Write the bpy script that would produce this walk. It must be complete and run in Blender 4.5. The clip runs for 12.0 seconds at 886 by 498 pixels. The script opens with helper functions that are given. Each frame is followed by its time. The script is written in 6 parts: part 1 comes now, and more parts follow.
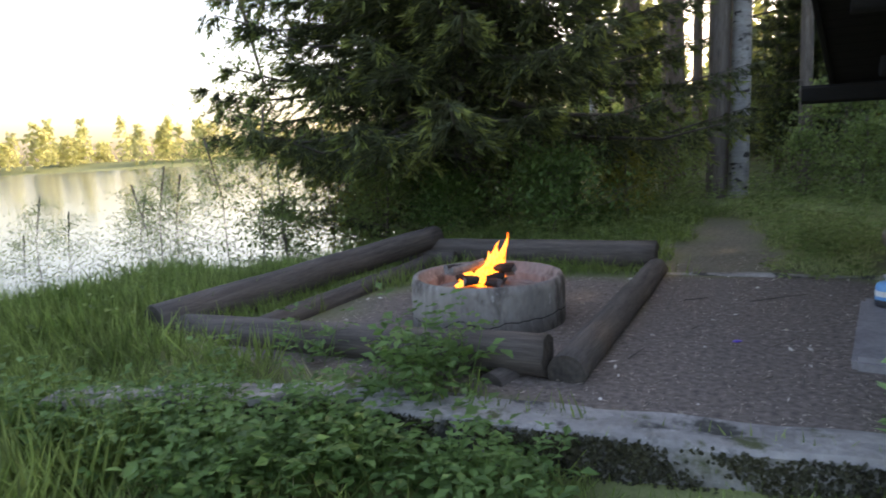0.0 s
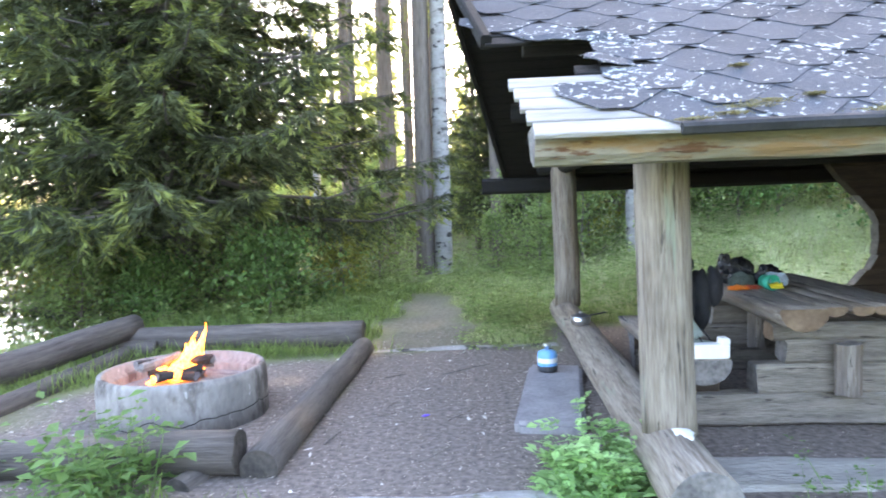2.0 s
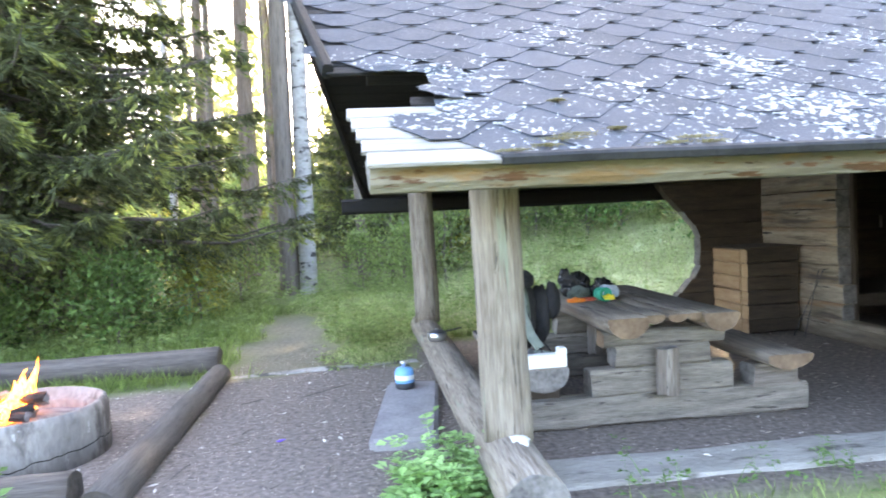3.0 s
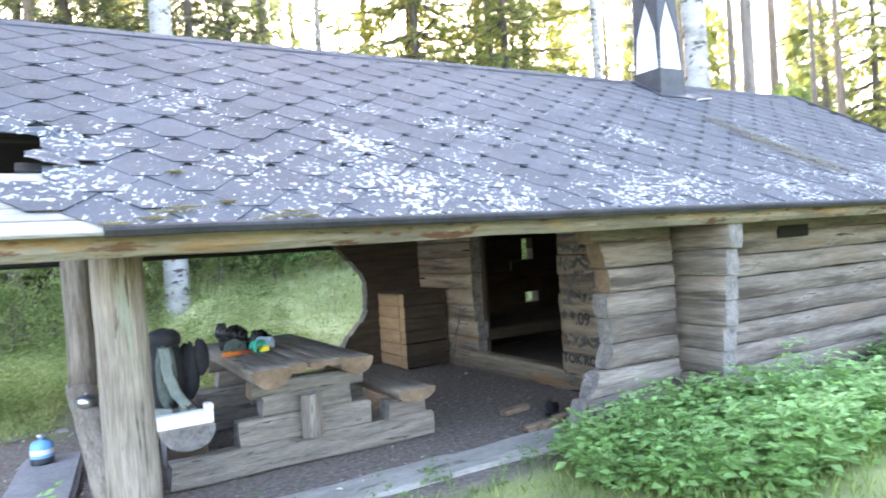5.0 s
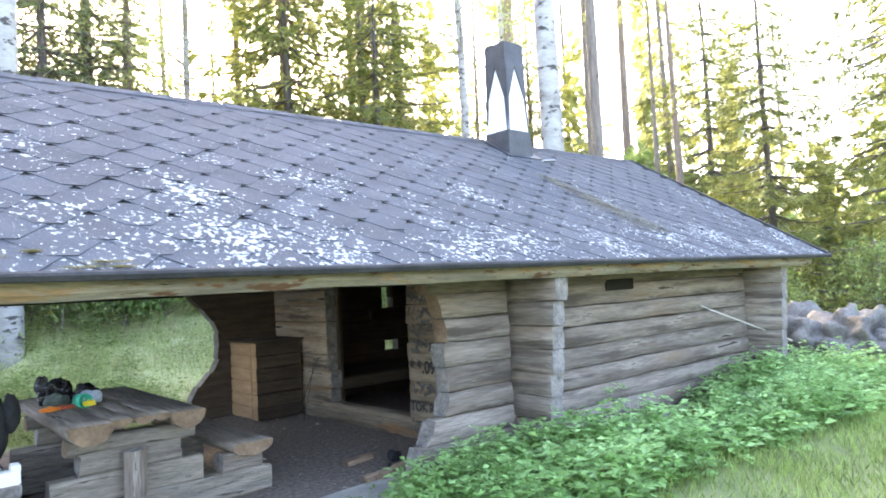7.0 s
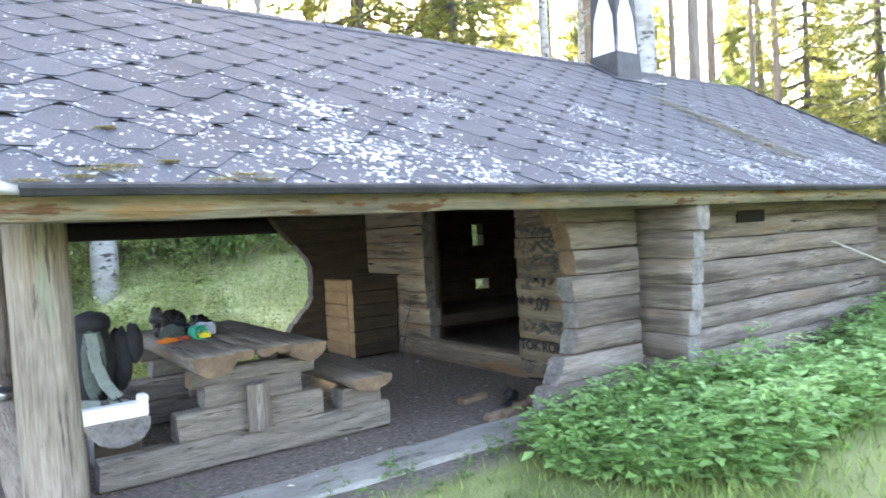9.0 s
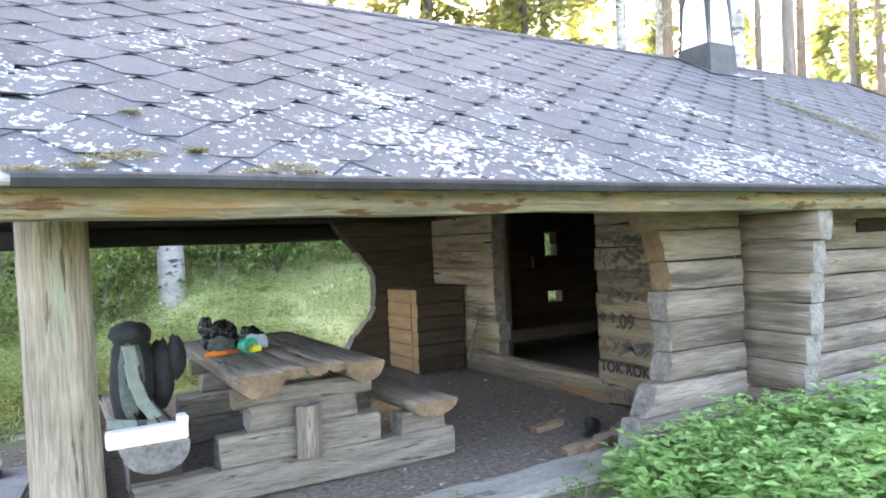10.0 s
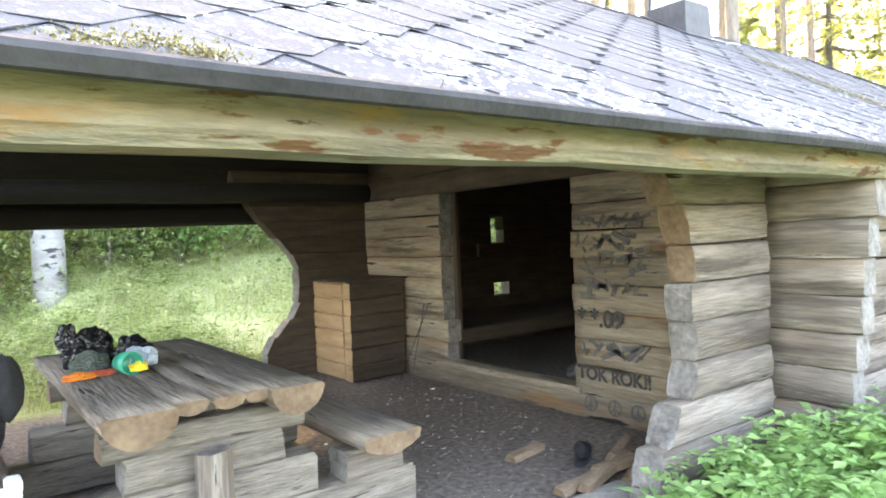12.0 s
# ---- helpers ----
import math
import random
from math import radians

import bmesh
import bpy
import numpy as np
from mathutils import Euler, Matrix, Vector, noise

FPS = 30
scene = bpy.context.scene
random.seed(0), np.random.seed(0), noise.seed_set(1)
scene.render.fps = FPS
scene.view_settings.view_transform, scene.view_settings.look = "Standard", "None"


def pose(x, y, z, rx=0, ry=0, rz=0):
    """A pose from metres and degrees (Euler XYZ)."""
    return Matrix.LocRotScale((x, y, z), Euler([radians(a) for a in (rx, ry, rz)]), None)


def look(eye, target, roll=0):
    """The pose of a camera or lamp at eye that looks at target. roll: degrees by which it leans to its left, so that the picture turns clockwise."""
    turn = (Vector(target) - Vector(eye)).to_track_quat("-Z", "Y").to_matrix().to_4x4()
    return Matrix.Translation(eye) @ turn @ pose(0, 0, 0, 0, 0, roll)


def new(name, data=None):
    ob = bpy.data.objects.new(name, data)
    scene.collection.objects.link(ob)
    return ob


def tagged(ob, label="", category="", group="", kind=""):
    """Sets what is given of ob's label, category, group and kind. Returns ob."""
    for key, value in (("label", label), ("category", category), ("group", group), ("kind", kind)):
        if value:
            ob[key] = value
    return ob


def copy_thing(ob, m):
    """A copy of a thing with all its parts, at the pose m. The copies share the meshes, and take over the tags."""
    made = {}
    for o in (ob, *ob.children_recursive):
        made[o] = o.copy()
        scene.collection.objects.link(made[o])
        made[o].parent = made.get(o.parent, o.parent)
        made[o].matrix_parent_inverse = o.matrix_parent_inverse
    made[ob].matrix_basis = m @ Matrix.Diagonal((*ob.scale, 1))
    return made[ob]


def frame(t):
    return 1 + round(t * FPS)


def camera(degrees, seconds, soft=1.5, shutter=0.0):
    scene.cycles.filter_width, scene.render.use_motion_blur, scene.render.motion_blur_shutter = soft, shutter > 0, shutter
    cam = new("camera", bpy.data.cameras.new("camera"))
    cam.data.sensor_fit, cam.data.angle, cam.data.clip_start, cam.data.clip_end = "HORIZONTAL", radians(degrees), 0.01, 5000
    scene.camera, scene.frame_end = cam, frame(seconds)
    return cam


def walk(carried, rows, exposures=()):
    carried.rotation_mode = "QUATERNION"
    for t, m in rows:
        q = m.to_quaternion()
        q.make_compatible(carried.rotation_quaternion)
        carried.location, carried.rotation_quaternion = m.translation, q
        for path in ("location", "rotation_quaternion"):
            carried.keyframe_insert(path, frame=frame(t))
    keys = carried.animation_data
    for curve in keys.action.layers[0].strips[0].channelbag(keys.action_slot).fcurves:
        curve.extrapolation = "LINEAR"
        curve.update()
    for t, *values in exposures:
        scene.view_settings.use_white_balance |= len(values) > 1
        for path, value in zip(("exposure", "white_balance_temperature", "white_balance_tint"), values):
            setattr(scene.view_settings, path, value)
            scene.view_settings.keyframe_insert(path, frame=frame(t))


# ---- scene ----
cam = camera(66.5, 12.0, 1.8, 0.3)
PATH = [
    (0, (-0.458, -2.602, 1.342), (-1.362, -0.843, 1.042), -2.7),
    (0.5, (-0.392, -2.605, 1.375), (-1.117, -0.757, 1.127), -1.7),
    (1, (-0.299, -2.597, 1.402), (-0.803, -0.669, 1.224), -2.0),
    (1.5, (-0.236, -2.595, 1.426), (-0.564, -0.627, 1.287), -1.5),
    (2, (-0.184, -2.624, 1.445), (-0.345, -0.634, 1.328), -2.0),
    (2.5, (-0.15, -2.647, 1.459), (-0.115, -0.65, 1.367), -2.5),
    (4.5, (0.317, -3.121, 1.548), (1.108, -1.284, 1.509), -3.3),
    (5, (0.29, -3.187, 1.57), (1.309, -1.466, 1.56), -3.6),
    (5.5, (0.276, -3.306, 1.597), (1.44, -1.681, 1.646), -3.8),
    (6, (0.388, -3.422, 1.578), (1.663, -1.883, 1.616), -1.6),
    (6.5, (0.487, -3.539, 1.591), (1.806, -2.039, 1.694), -2.9),
    (8.5, (0.328, -3.015, 1.531), (1.551, -1.434, 1.6), -3.5),
    (9, (0.324, -2.828, 1.483), (1.493, -1.205, 1.438), -3.0),
    (9.5, (0.526, -2.597, 1.481), (1.543, -0.875, 1.51), -3.1),
    (10, (0.615, -2.354, 1.467), (1.618, -0.624, 1.46), -2.4),
    (10.5, (0.621, -2.023, 1.433), (1.773, -0.389, 1.448), -1.7),
    (11, (0.698, -1.724, 1.392), (1.929, -0.149, 1.325), -2.0),
    (11.5, (0.926, -1.426, 1.377), (2.143, 0.161, 1.381), -0.4),
    (12, (1.02, -1.225, 1.412), (2.228, 0.368, 1.369), -2.4),
]
EXPOSURES = [(t, e + 0.10, k, 19) for t, e, k in ((0.0, 1.75, 7300), (0.5, 2.14, 7200), (1.0, 2.64, 7100), (1.5, 3.30, 7000), (2.0, 3.74, 6900), (2.5, 3.98, 7000), (4.5, 4.05, 7150), (6.5, 3.85, 7000), (8.5, 3.66, 7200), (9.5, 4.1, 7600), (10.5, 4.1, 7900), (11.0, 4.3, 8100), (12.0, 4.68, 8500))]
walk(cam, [(t, look(eye, target, roll)) for t, eye, target, roll in PATH], EXPOSURES)

# world, sun
SUN_EL, SUN_AZ = radians(27), radians(18)
world = bpy.data.worlds.new("world")
scene.world = world
world.use_nodes = True
wn = world.node_tree
sky = wn.nodes.new("ShaderNodeTexSky")
sky.sky_type = "NISHITA"
sky.sun_disc = False
sky.sun_elevation, sky.sun_rotation = SUN_EL, SUN_AZ
sky.dust_density = 3.0
wn.links.new(sky.outputs[0], wn.nodes["Background"].inputs[0])
wn.nodes["Background"].inputs[1].default_value = 0.15
sun = new("sun", bpy.data.lights.new("sun", "SUN"))
sun.data.energy, sun.data.angle, sun.data.color = 1.8, radians(0.6), (1.0, 0.86, 0.62)
sun_from = Vector((math.sin(SUN_AZ) * math.cos(SUN_EL), math.cos(SUN_AZ) * math.cos(SUN_EL), math.sin(SUN_EL)))
sun.matrix_world = look(sun_from * 50, (0, 0, 0))


# ---------------------------------------------------------------- materials
def rgb(c):
    return (c[0], c[1], c[2], 1.0)


def material(name, a, b, scale=4.0, stretch=(1, 1, 1), coords="Object", rough=0.8, bump=0.3, fine=6.0, contrast=0.25, island=0.0, spots=None, metal=0.0):
    """Two colours mixed by noise at two scales, fine relief, and if wanted spots: (colour, scale, threshold, width)."""
    m = bpy.data.materials.new(name)
    m.use_nodes = True
    t = m.node_tree
    n, link = t.nodes, t.links.new
    bsdf = n["Principled BSDF"]
    if coords == "World":
        src = n.new("ShaderNodeNewGeometry").outputs["Position"]
    else:
        src = n.new("ShaderNodeTexCoord").outputs[coords]
    mp = n.new("ShaderNodeMapping")
    mp.inputs["Scale"].default_value = stretch
    link(src, mp.inputs["Vector"])
    big = n.new("ShaderNodeTexNoise")
    big.inputs["Scale"].default_value, big.inputs["Detail"].default_value = scale, 4
    link(mp.outputs[0], big.inputs["Vector"])
    small = n.new("ShaderNodeTexNoise")
    small.inputs["Scale"].default_value, small.inputs["Detail"].default_value = scale * fine, 5
    link(mp.outputs[0], small.inputs["Vector"])
    add = n.new("ShaderNodeMath")
    add.operation = "MULTIPLY_ADD"
    link(small.outputs[0], add.inputs[0])
    add.inputs[1].default_value = 0.6
    link(big.outputs[0], add.inputs[2])
    rng = n.new("ShaderNodeMapRange")
    rng.inputs["From Min"].default_value, rng.inputs["From Max"].default_value = 0.8 - contrast, 0.8 + contrast
    link(add.outputs[0], rng.inputs["Value"])
    mix = n.new("ShaderNodeMix")
    mix.data_type = "RGBA"
    mix.inputs[6].default_value, mix.inputs[7].default_value = rgb(a), rgb(b)
    link(rng.outputs[0], mix.inputs[0])
    col = mix.outputs[2]
    if island:
        rnd = n.new("ShaderNodeNewGeometry").outputs["Random Per Island"] if island > 0 else n.new("ShaderNodeObjectInfo").outputs["Random"]
        r2 = n.new("ShaderNodeMapRange")
        r2.inputs["To Min"].default_value, r2.inputs["To Max"].default_value = 1 - abs(island), 1 + abs(island)
        link(rnd, r2.inputs["Value"])
        hsv = n.new("ShaderNodeHueSaturation")
        link(r2.outputs[0], hsv.inputs["Value"])
        link(col, hsv.inputs["Color"])
        col = hsv.outputs[0]
    if spots:
        for sc, ssc, thr, wid, warp, *grad in spots:
            sp = n.new("ShaderNodeTexNoise")
            sp.inputs["Scale"].default_value, sp.inputs["Detail"].default_value, sp.inputs["Roughness"].default_value = ssc, 6, 0.62
            link(mp.outputs[0], sp.inputs["Vector"])
            val = sp.outputs[0]
            if warp:
                lo = n.new("ShaderNodeTexNoise")
                lo.inputs["Scale"].default_value = warp
                link(mp.outputs[0], lo.inputs["Vector"])
                ma = n.new("ShaderNodeMath")
                ma.operation = "MULTIPLY_ADD"
                link(lo.outputs[0], ma.inputs[0])
                ma.inputs[1].default_value = 0.38
                link(val, ma.inputs[2])
                val = ma.outputs[0]
            if grad:
                sep = n.new("ShaderNodeSeparateXYZ")
                link(mp.outputs[0], sep.inputs[0])
                mg = n.new("ShaderNodeMath")
                mg.operation = "MULTIPLY_ADD"
                link(sep.outputs[2], mg.inputs[0])
                mg.inputs[1].default_value = grad[0]
                link(val, mg.inputs[2])
                val = mg.outputs[0]
            r3 = n.new("ShaderNodeMapRange")
            r3.inputs["From Min"].default_value, r3.inputs["From Max"].default_value = thr, thr + wid
            link(val, r3.inputs["Value"])
            mx = n.new("ShaderNodeMix")
            mx.data_type = "RGBA"
            mx.inputs[7].default_value = rgb(sc)
            link(r3.outputs[0], mx.inputs[0])
            link(col, mx.inputs[6])
            col = mx.outputs[2]
    link(col, bsdf.inputs["Base Color"])
    bsdf.inputs["Roughness"].default_value = rough
    bsdf.inputs["Metallic"].default_value = metal
    if bump:
        bp = n.new("ShaderNodeBump")
        bp.inputs["Strength"].default_value, bp.inputs["Distance"].default_value = bump, 0.02
        link(small.outputs[0], bp.inputs["Height"])
        link(bp.outputs[0], bsdf.inputs["Normal"])
    return m


def leaf_material(name, a, b, trans=0.35, scale=1.5, spread=0.35):
    """Thin leaves: diffuse with light passing through, each leaf slightly different."""
    m = material(name, a, b, scale=scale, coords="World", rough=0.6, bump=0, island=spread)
    t = m.node_tree
    bsdf = t.nodes["Principled BSDF"]
    tr = t.nodes.new("ShaderNodeBsdfTranslucent")
    mx = t.nodes.new("ShaderNodeMixShader")
    mx.inputs[0].default_value = trans
    src = bsdf.inputs["Base Color"].links[0].from_socket
    t.links.new(src, tr.inputs[0])
    t.links.new(bsdf.outputs[0], mx.inputs[1])
    t.links.new(tr.outputs[0], mx.inputs[2])
    t.links.new(mx.outputs[0], t.nodes["Material Output"].inputs[0])
    return m


WOODSTRETCH = (1.2, 9, 9)
M = {}
M["grey_wood"] = material("grey_wood", (0.095, 0.076, 0.062), (0.315, 0.270, 0.228), 1.7, (0.8, 8, 8), "UV", 0.88, 0.9, 5, 0.31, -0.30, [((0.20, 0.135, 0.085), 0.6, 0.54, 0.16, 0), ((0.085, 0.068, 0.056), 0.9, 0.52, 0.12, 0), ((0.36, 0.32, 0.275), 1.3, 0.57, 0.10, 0), ((0.025, 0.02, 0.016), 1.3, 0.632, 0.03, 0)])
M["tan_wood"] = material("tan_wood", (0.16, 0.118, 0.08), (0.36, 0.30, 0.225), 1.7, (0.8, 7, 7), "UV", 0.86, 0.8, 5, 0.27, -0.25, [((0.26, 0.14, 0.065), 0.7, 0.54, 0.14, 0), ((0.09, 0.07, 0.055), 1.1, 0.55, 0.12, 0), ((0.02, 0.016, 0.013), 1.7, 0.62, 0.03, 0)])
M["beam_wood"] = material("beam_wood", (0.19, 0.165, 0.125), (0.35, 0.315, 0.255), 1.6, (1.2, 5, 5), "UV", 0.8, 0.7, 6, 0.3, 0, [((0.17, 0.15, 0.125), 0.9, 0.50, 0.12, 0), ((0.28, 0.18, 0.095), 1.6, 0.53, 0.10, 0), ((0.13, 0.062, 0.032), 2.3, 0.56, 0.04, 0), ((0.045, 0.03, 0.02), 6.0, 0.665, 0.03, 0)])
M["post_wood"] = material("post_wood", (0.14, 0.108, 0.08), (0.35, 0.30, 0.24), 2.6, (0.7, 7, 7), "UV", 0.85, 0.9, 4, 0.25, 0, [((0.26, 0.29, 0.22), 1.5, 0.60, 0.12, 0), ((0.09, 0.075, 0.06), 3.2, 0.60, 0.04, 0)])
M["dirty_wood"] = material("dirty_wood", (0.09, 0.076, 0.062), (0.26, 0.23, 0.19), 2.2, WOODSTRETCH, "UV", 0.9, 0.8, 5, 0.28, -0.2, [((0.05, 0.04, 0.033), 3.0, 0.60, 0.05, 0)])
M["end_grain"] = material("end_grain", (0.105, 0.065, 0.040), (0.26, 0.18, 0.118), 7, (1, 1, 1), "Object", 0.85, 0.4, 5, 0.3)
M["end_grey"] = material("end_grey", (0.09, 0.083, 0.077), (0.27, 0.25, 0.235), 9, (1, 1, 1), "Object", 0.85, 0.6, 4, 0.3)
M["dark_log"] = material("dark_log", (0.045, 0.037, 0.031), (0.17, 0.145, 0.125), 2.4, (0.8, 8, 8), "UV", 0.85, 0.6, 5, 0.32)
M["dark_end"] = material("dark_end", (0.03, 0.026, 0.022), (0.10, 0.085, 0.07), 8, (1, 1, 1), "Object", 0.9, 0.6, 4, 0.3)
# sooty roof wood, made far blacker to hold the shade under the roof
M["soot_shade_wood"] = material("soot_shade_wood", (0.003, 0.0026, 0.0022), (0.009, 0.0075, 0.006), 2.4, (1, 6, 6), "UV", 0.9, 0.4, 5, 0.3)
# wood of the inside, its colour darkened to carry the interior shade
M["inner_shade_wood"] = material("inner_shade_wood", (0.022, 0.015, 0.010), (0.075, 0.052, 0.034), 2.4, (1, 6, 6), "UV", 0.85, 0.4, 5, 0.3, -0.15)
M["orange_wood"] = material("orange_wood", (0.30, 0.17, 0.085), (0.44, 0.30, 0.17), 3, (1, 6, 6), "UV", 0.75, 0.4, 5, 0.3, -0.15)
M["pale_board"] = material("pale_board", (0.20, 0.19, 0.175), (0.40, 0.38, 0.355), 2.2, (1, 9, 9), "UV", 0.8, 0.6, 5, 0.3, -0.15)
M["shingle"] = material("shingle", (0.037, 0.042, 0.051), (0.072, 0.079, 0.092), 3.0, (1, 1, 1), "World", 0.9, 0.35, 30, 0.3, -0.12,
                        [((0.15, 0.16, 0.165), 60, 0.60, 0.10, 0), ((0.40, 0.42, 0.42), 25, 0.618, 0.03, 1.7, -0.080), ((0.22, 0.19, 0.08), 2.2, 0.70, 0.06, 0)])
M["bitumen_shadow"] = material("bitumen_shadow", (0.012, 0.012, 0.014), (0.03, 0.03, 0.034), 9, (1, 1, 1), "World", 0.9, 0.3, 6)
M["drip"] = material("drip", (0.013, 0.013, 0.015), (0.038, 0.038, 0.042), 5, (1, 1, 1), "World", 0.8, 0.3, 6)
M["concrete"] = material("concrete", (0.19, 0.18, 0.165), (0.44, 0.42, 0.395), 2.4, (1, 1, 1), "World", 0.92, 1.0, 9, 0.3, 0, [((0.07, 0.068, 0.058), 3.2, 0.54, 0.08, 0), ((0.09, 0.10, 0.04), 4.0, 0.58, 0.08, 0), ((0.50, 0.48, 0.45), 22, 0.66, 0.03, 0)])
M["ring"] = material("ring", (0.17, 0.155, 0.14), (0.36, 0.335, 0.30), 3.0, (1, 1, 0.5), "World", 0.92, 0.8, 10, 0.28, 0, [((0.10, 0.085, 0.075), 3.0, 0.55, 0.10, 0), ((0.42, 0.40, 0.37), 14, 0.66, 0.05, 0)])
M["pale_concrete"] = material("pale_concrete", (0.24, 0.22, 0.19), (0.44, 0.415, 0.37), 2.4, (1, 3, 3), "World", 0.92, 0.8, 7, 0.3, 0, [((0.13, 0.12, 0.10), 2.0, 0.60, 0.08, 0)])
# paler than real leaves: distance haze and backlight are put into the colour
M["far_haze_leaf"] = leaf_material("far_haze_leaf", (0.50, 0.50, 0.20), (0.70, 0.66, 0.34), 0.55)
M["slab"] = material("slab", (0.19, 0.18, 0.18), (0.36, 0.34, 0.34), 4, (1, 1, 1), "World", 0.9, 0.5, 8, 0.3)
M["stone"] = material("stone", (0.07, 0.066, 0.06), (0.23, 0.215, 0.20), 3, (1, 1, 1), "World", 0.9, 0.6, 8, 0.3, 0, [((0.10, 0.14, 0.04), 2.0, 0.58, 0.1, 0)])
M["spruce_bark"] = material("spruce_bark", (0.07, 0.06, 0.05), (0.18, 0.155, 0.135), 3, (0.7, 5, 5), "UV", 0.9, 0.8, 4, 0.3, 0)
M["bark"] = material("bark", (0.11, 0.09, 0.075), (0.26, 0.22, 0.185), 3, (0.7, 5, 5), "UV", 0.9, 0.8, 4, 0.3, 0)
M["pine_bark"] = material("pine_bark", (0.15, 0.11, 0.085), (0.32, 0.25, 0.20), 3, (0.7, 4, 4), "UV", 0.9, 0.8, 4, 0.3, 0)
M["birch_bark"] = material("birch_bark", (0.24, 0.23, 0.215), (0.45, 0.435, 0.41), 3, (2.6, 1.0, 1.0), "UV", 0.75, 0.5, 5, 0.3, 0, [((0.16, 0.15, 0.135), 1.1, 0.56, 0.1, 0), ((0.05, 0.046, 0.042), 4.2, 0.56, 0.05, 0)])
M["needles_mid"] = leaf_material("needles_mid", (0.13, 0.17, 0.085), (0.27, 0.31, 0.16), 0.5, spread=0.45)
M["needles"] = leaf_material("needles", (0.045, 0.062, 0.027), (0.145, 0.165, 0.068), 0.36, spread=0.5)
M["needle_tips"] = leaf_material("needle_tips", (0.13, 0.17, 0.04), (0.30, 0.33, 0.09), 0.45, spread=0.4)
# paler than real grass: the meadow's bright light is put into the colour
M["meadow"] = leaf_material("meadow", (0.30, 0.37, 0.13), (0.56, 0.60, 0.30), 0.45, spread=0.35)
M["needles_light"] = leaf_material("needles_light", (0.18, 0.21, 0.06), (0.36, 0.37, 0.13), 0.55)
M["dark_moss"] = leaf_material("dark_moss", (0.022, 0.024, 0.014), (0.075, 0.072, 0.035), 0.1)
M["white_chip"] = material("white_chip", (0.55, 0.50, 0.42), (0.75, 0.71, 0.63), 30, coords="World", rough=0.8, bump=0, island=0.2)
M["herb"] = leaf_material("herb", (0.19, 0.35, 0.10), (0.40, 0.60, 0.25), 0.45)
M["herb_dark"] = leaf_material("herb_dark", (0.08, 0.16, 0.04), (0.19, 0.31, 0.09), 0.42)
M["bush"] = leaf_material("bush", (0.15, 0.23, 0.065), (0.33, 0.41, 0.15), 0.5)
M["yellow_leaf"] = leaf_material("yellow_leaf", (0.22, 0.23, 0.04), (0.45, 0.43, 0.09), 0.5)
M["grass"] = leaf_material("grass", (0.14, 0.22, 0.045), (0.32, 0.40, 0.13), 0.42, spread=0.5)
M["dry_grass"] = leaf_material("dry_grass", (0.42, 0.40, 0.22), (0.60, 0.56, 0.36), 0.4)
M["chip"] = material("chip", (0.17, 0.135, 0.10), (0.46, 0.40, 0.33), 30, coords="World", rough=0.8, bump=0, island=0.5)
M["black_plastic"] = material("black_plastic", (0.006, 0.006, 0.008), (0.014, 0.014, 0.017), 6, rough=0.22, bump=0.5)
M["black_cloth"] = material("black_cloth", (0.008, 0.008, 0.01), (0.02, 0.02, 0.024), 12, rough=0.9, bump=0.3)
M["green_cloth"] = material("green_cloth", (0.05, 0.065, 0.055), (0.10, 0.125, 0.11), 12, rough=0.9, bump=0.4)
M["strap_cloth"] = material("strap_cloth", (0.14, 0.17, 0.15), (0.22, 0.25, 0.23), 20, rough=0.9, bump=0.4)
M["white_board"] = material("white_board", (0.74, 0.73, 0.70), (0.86, 0.85, 0.82), 5, rough=0.7, bump=0.1)
M["blue_tin"] = material("blue_tin", (0.10, 0.34, 0.66), (0.17, 0.42, 0.72), 8, rough=0.35, bump=0.05)
M["steel"] = material("steel", (0.55, 0.55, 0.55), (0.75, 0.75, 0.74), 10, rough=0.28, bump=0.05, metal=1.0)
M["black_metal"] = material("black_metal", (0.02, 0.021, 0.026), (0.05, 0.052, 0.06), 5, rough=0.5, bump=0.1)
M["white_metal"] = material("white_metal", (0.60, 0.61, 0.62), (0.78, 0.79, 0.80), 4, rough=0.45, bump=0.1)
M["char"] = material("char", (0.012, 0.011, 0.010), (0.05, 0.045, 0.04), 8, rough=0.9, bump=0.8)
M["ash"] = material("ash", (0.12, 0.11, 0.105), (0.30, 0.28, 0.27), 10, rough=0.95, bump=0.6)
M["firewood"] = material("firewood", (0.16, 0.10, 0.065), (0.36, 0.26, 0.18), 4, (1, 6, 6), "UV", 0.8, 0.4)
M["paint_black"] = material("paint_black", (0.06, 0.06, 0.06), (0.16, 0.15, 0.14), 14, rough=0.8, bump=0.2)
M["marker_black"] = material("marker_black", (0.025, 0.025, 0.028), (0.055, 0.052, 0.05), 14, rough=0.8, bump=0.2)
M["orange_foil"] = material("orange_foil", (0.75, 0.18, 0.02), (0.85, 0.32, 0.05), 9, rough=0.35, bump=0.4)
M["red_foil"] = material("red_foil", (0.35, 0.05, 0.03), (0.5, 0.12, 0.06), 9, rough=0.35, bump=0.4)
M["teal_foil"] = material("teal_foil", (0.01, 0.30, 0.20), (0.02, 0.42, 0.28), 9, rough=0.35, bump=0.3)
M["yellow_foil"] = material("yellow_foil", (0.75, 0.55, 0.02), (0.85, 0.68, 0.06), 9, rough=0.35, bump=0.3)
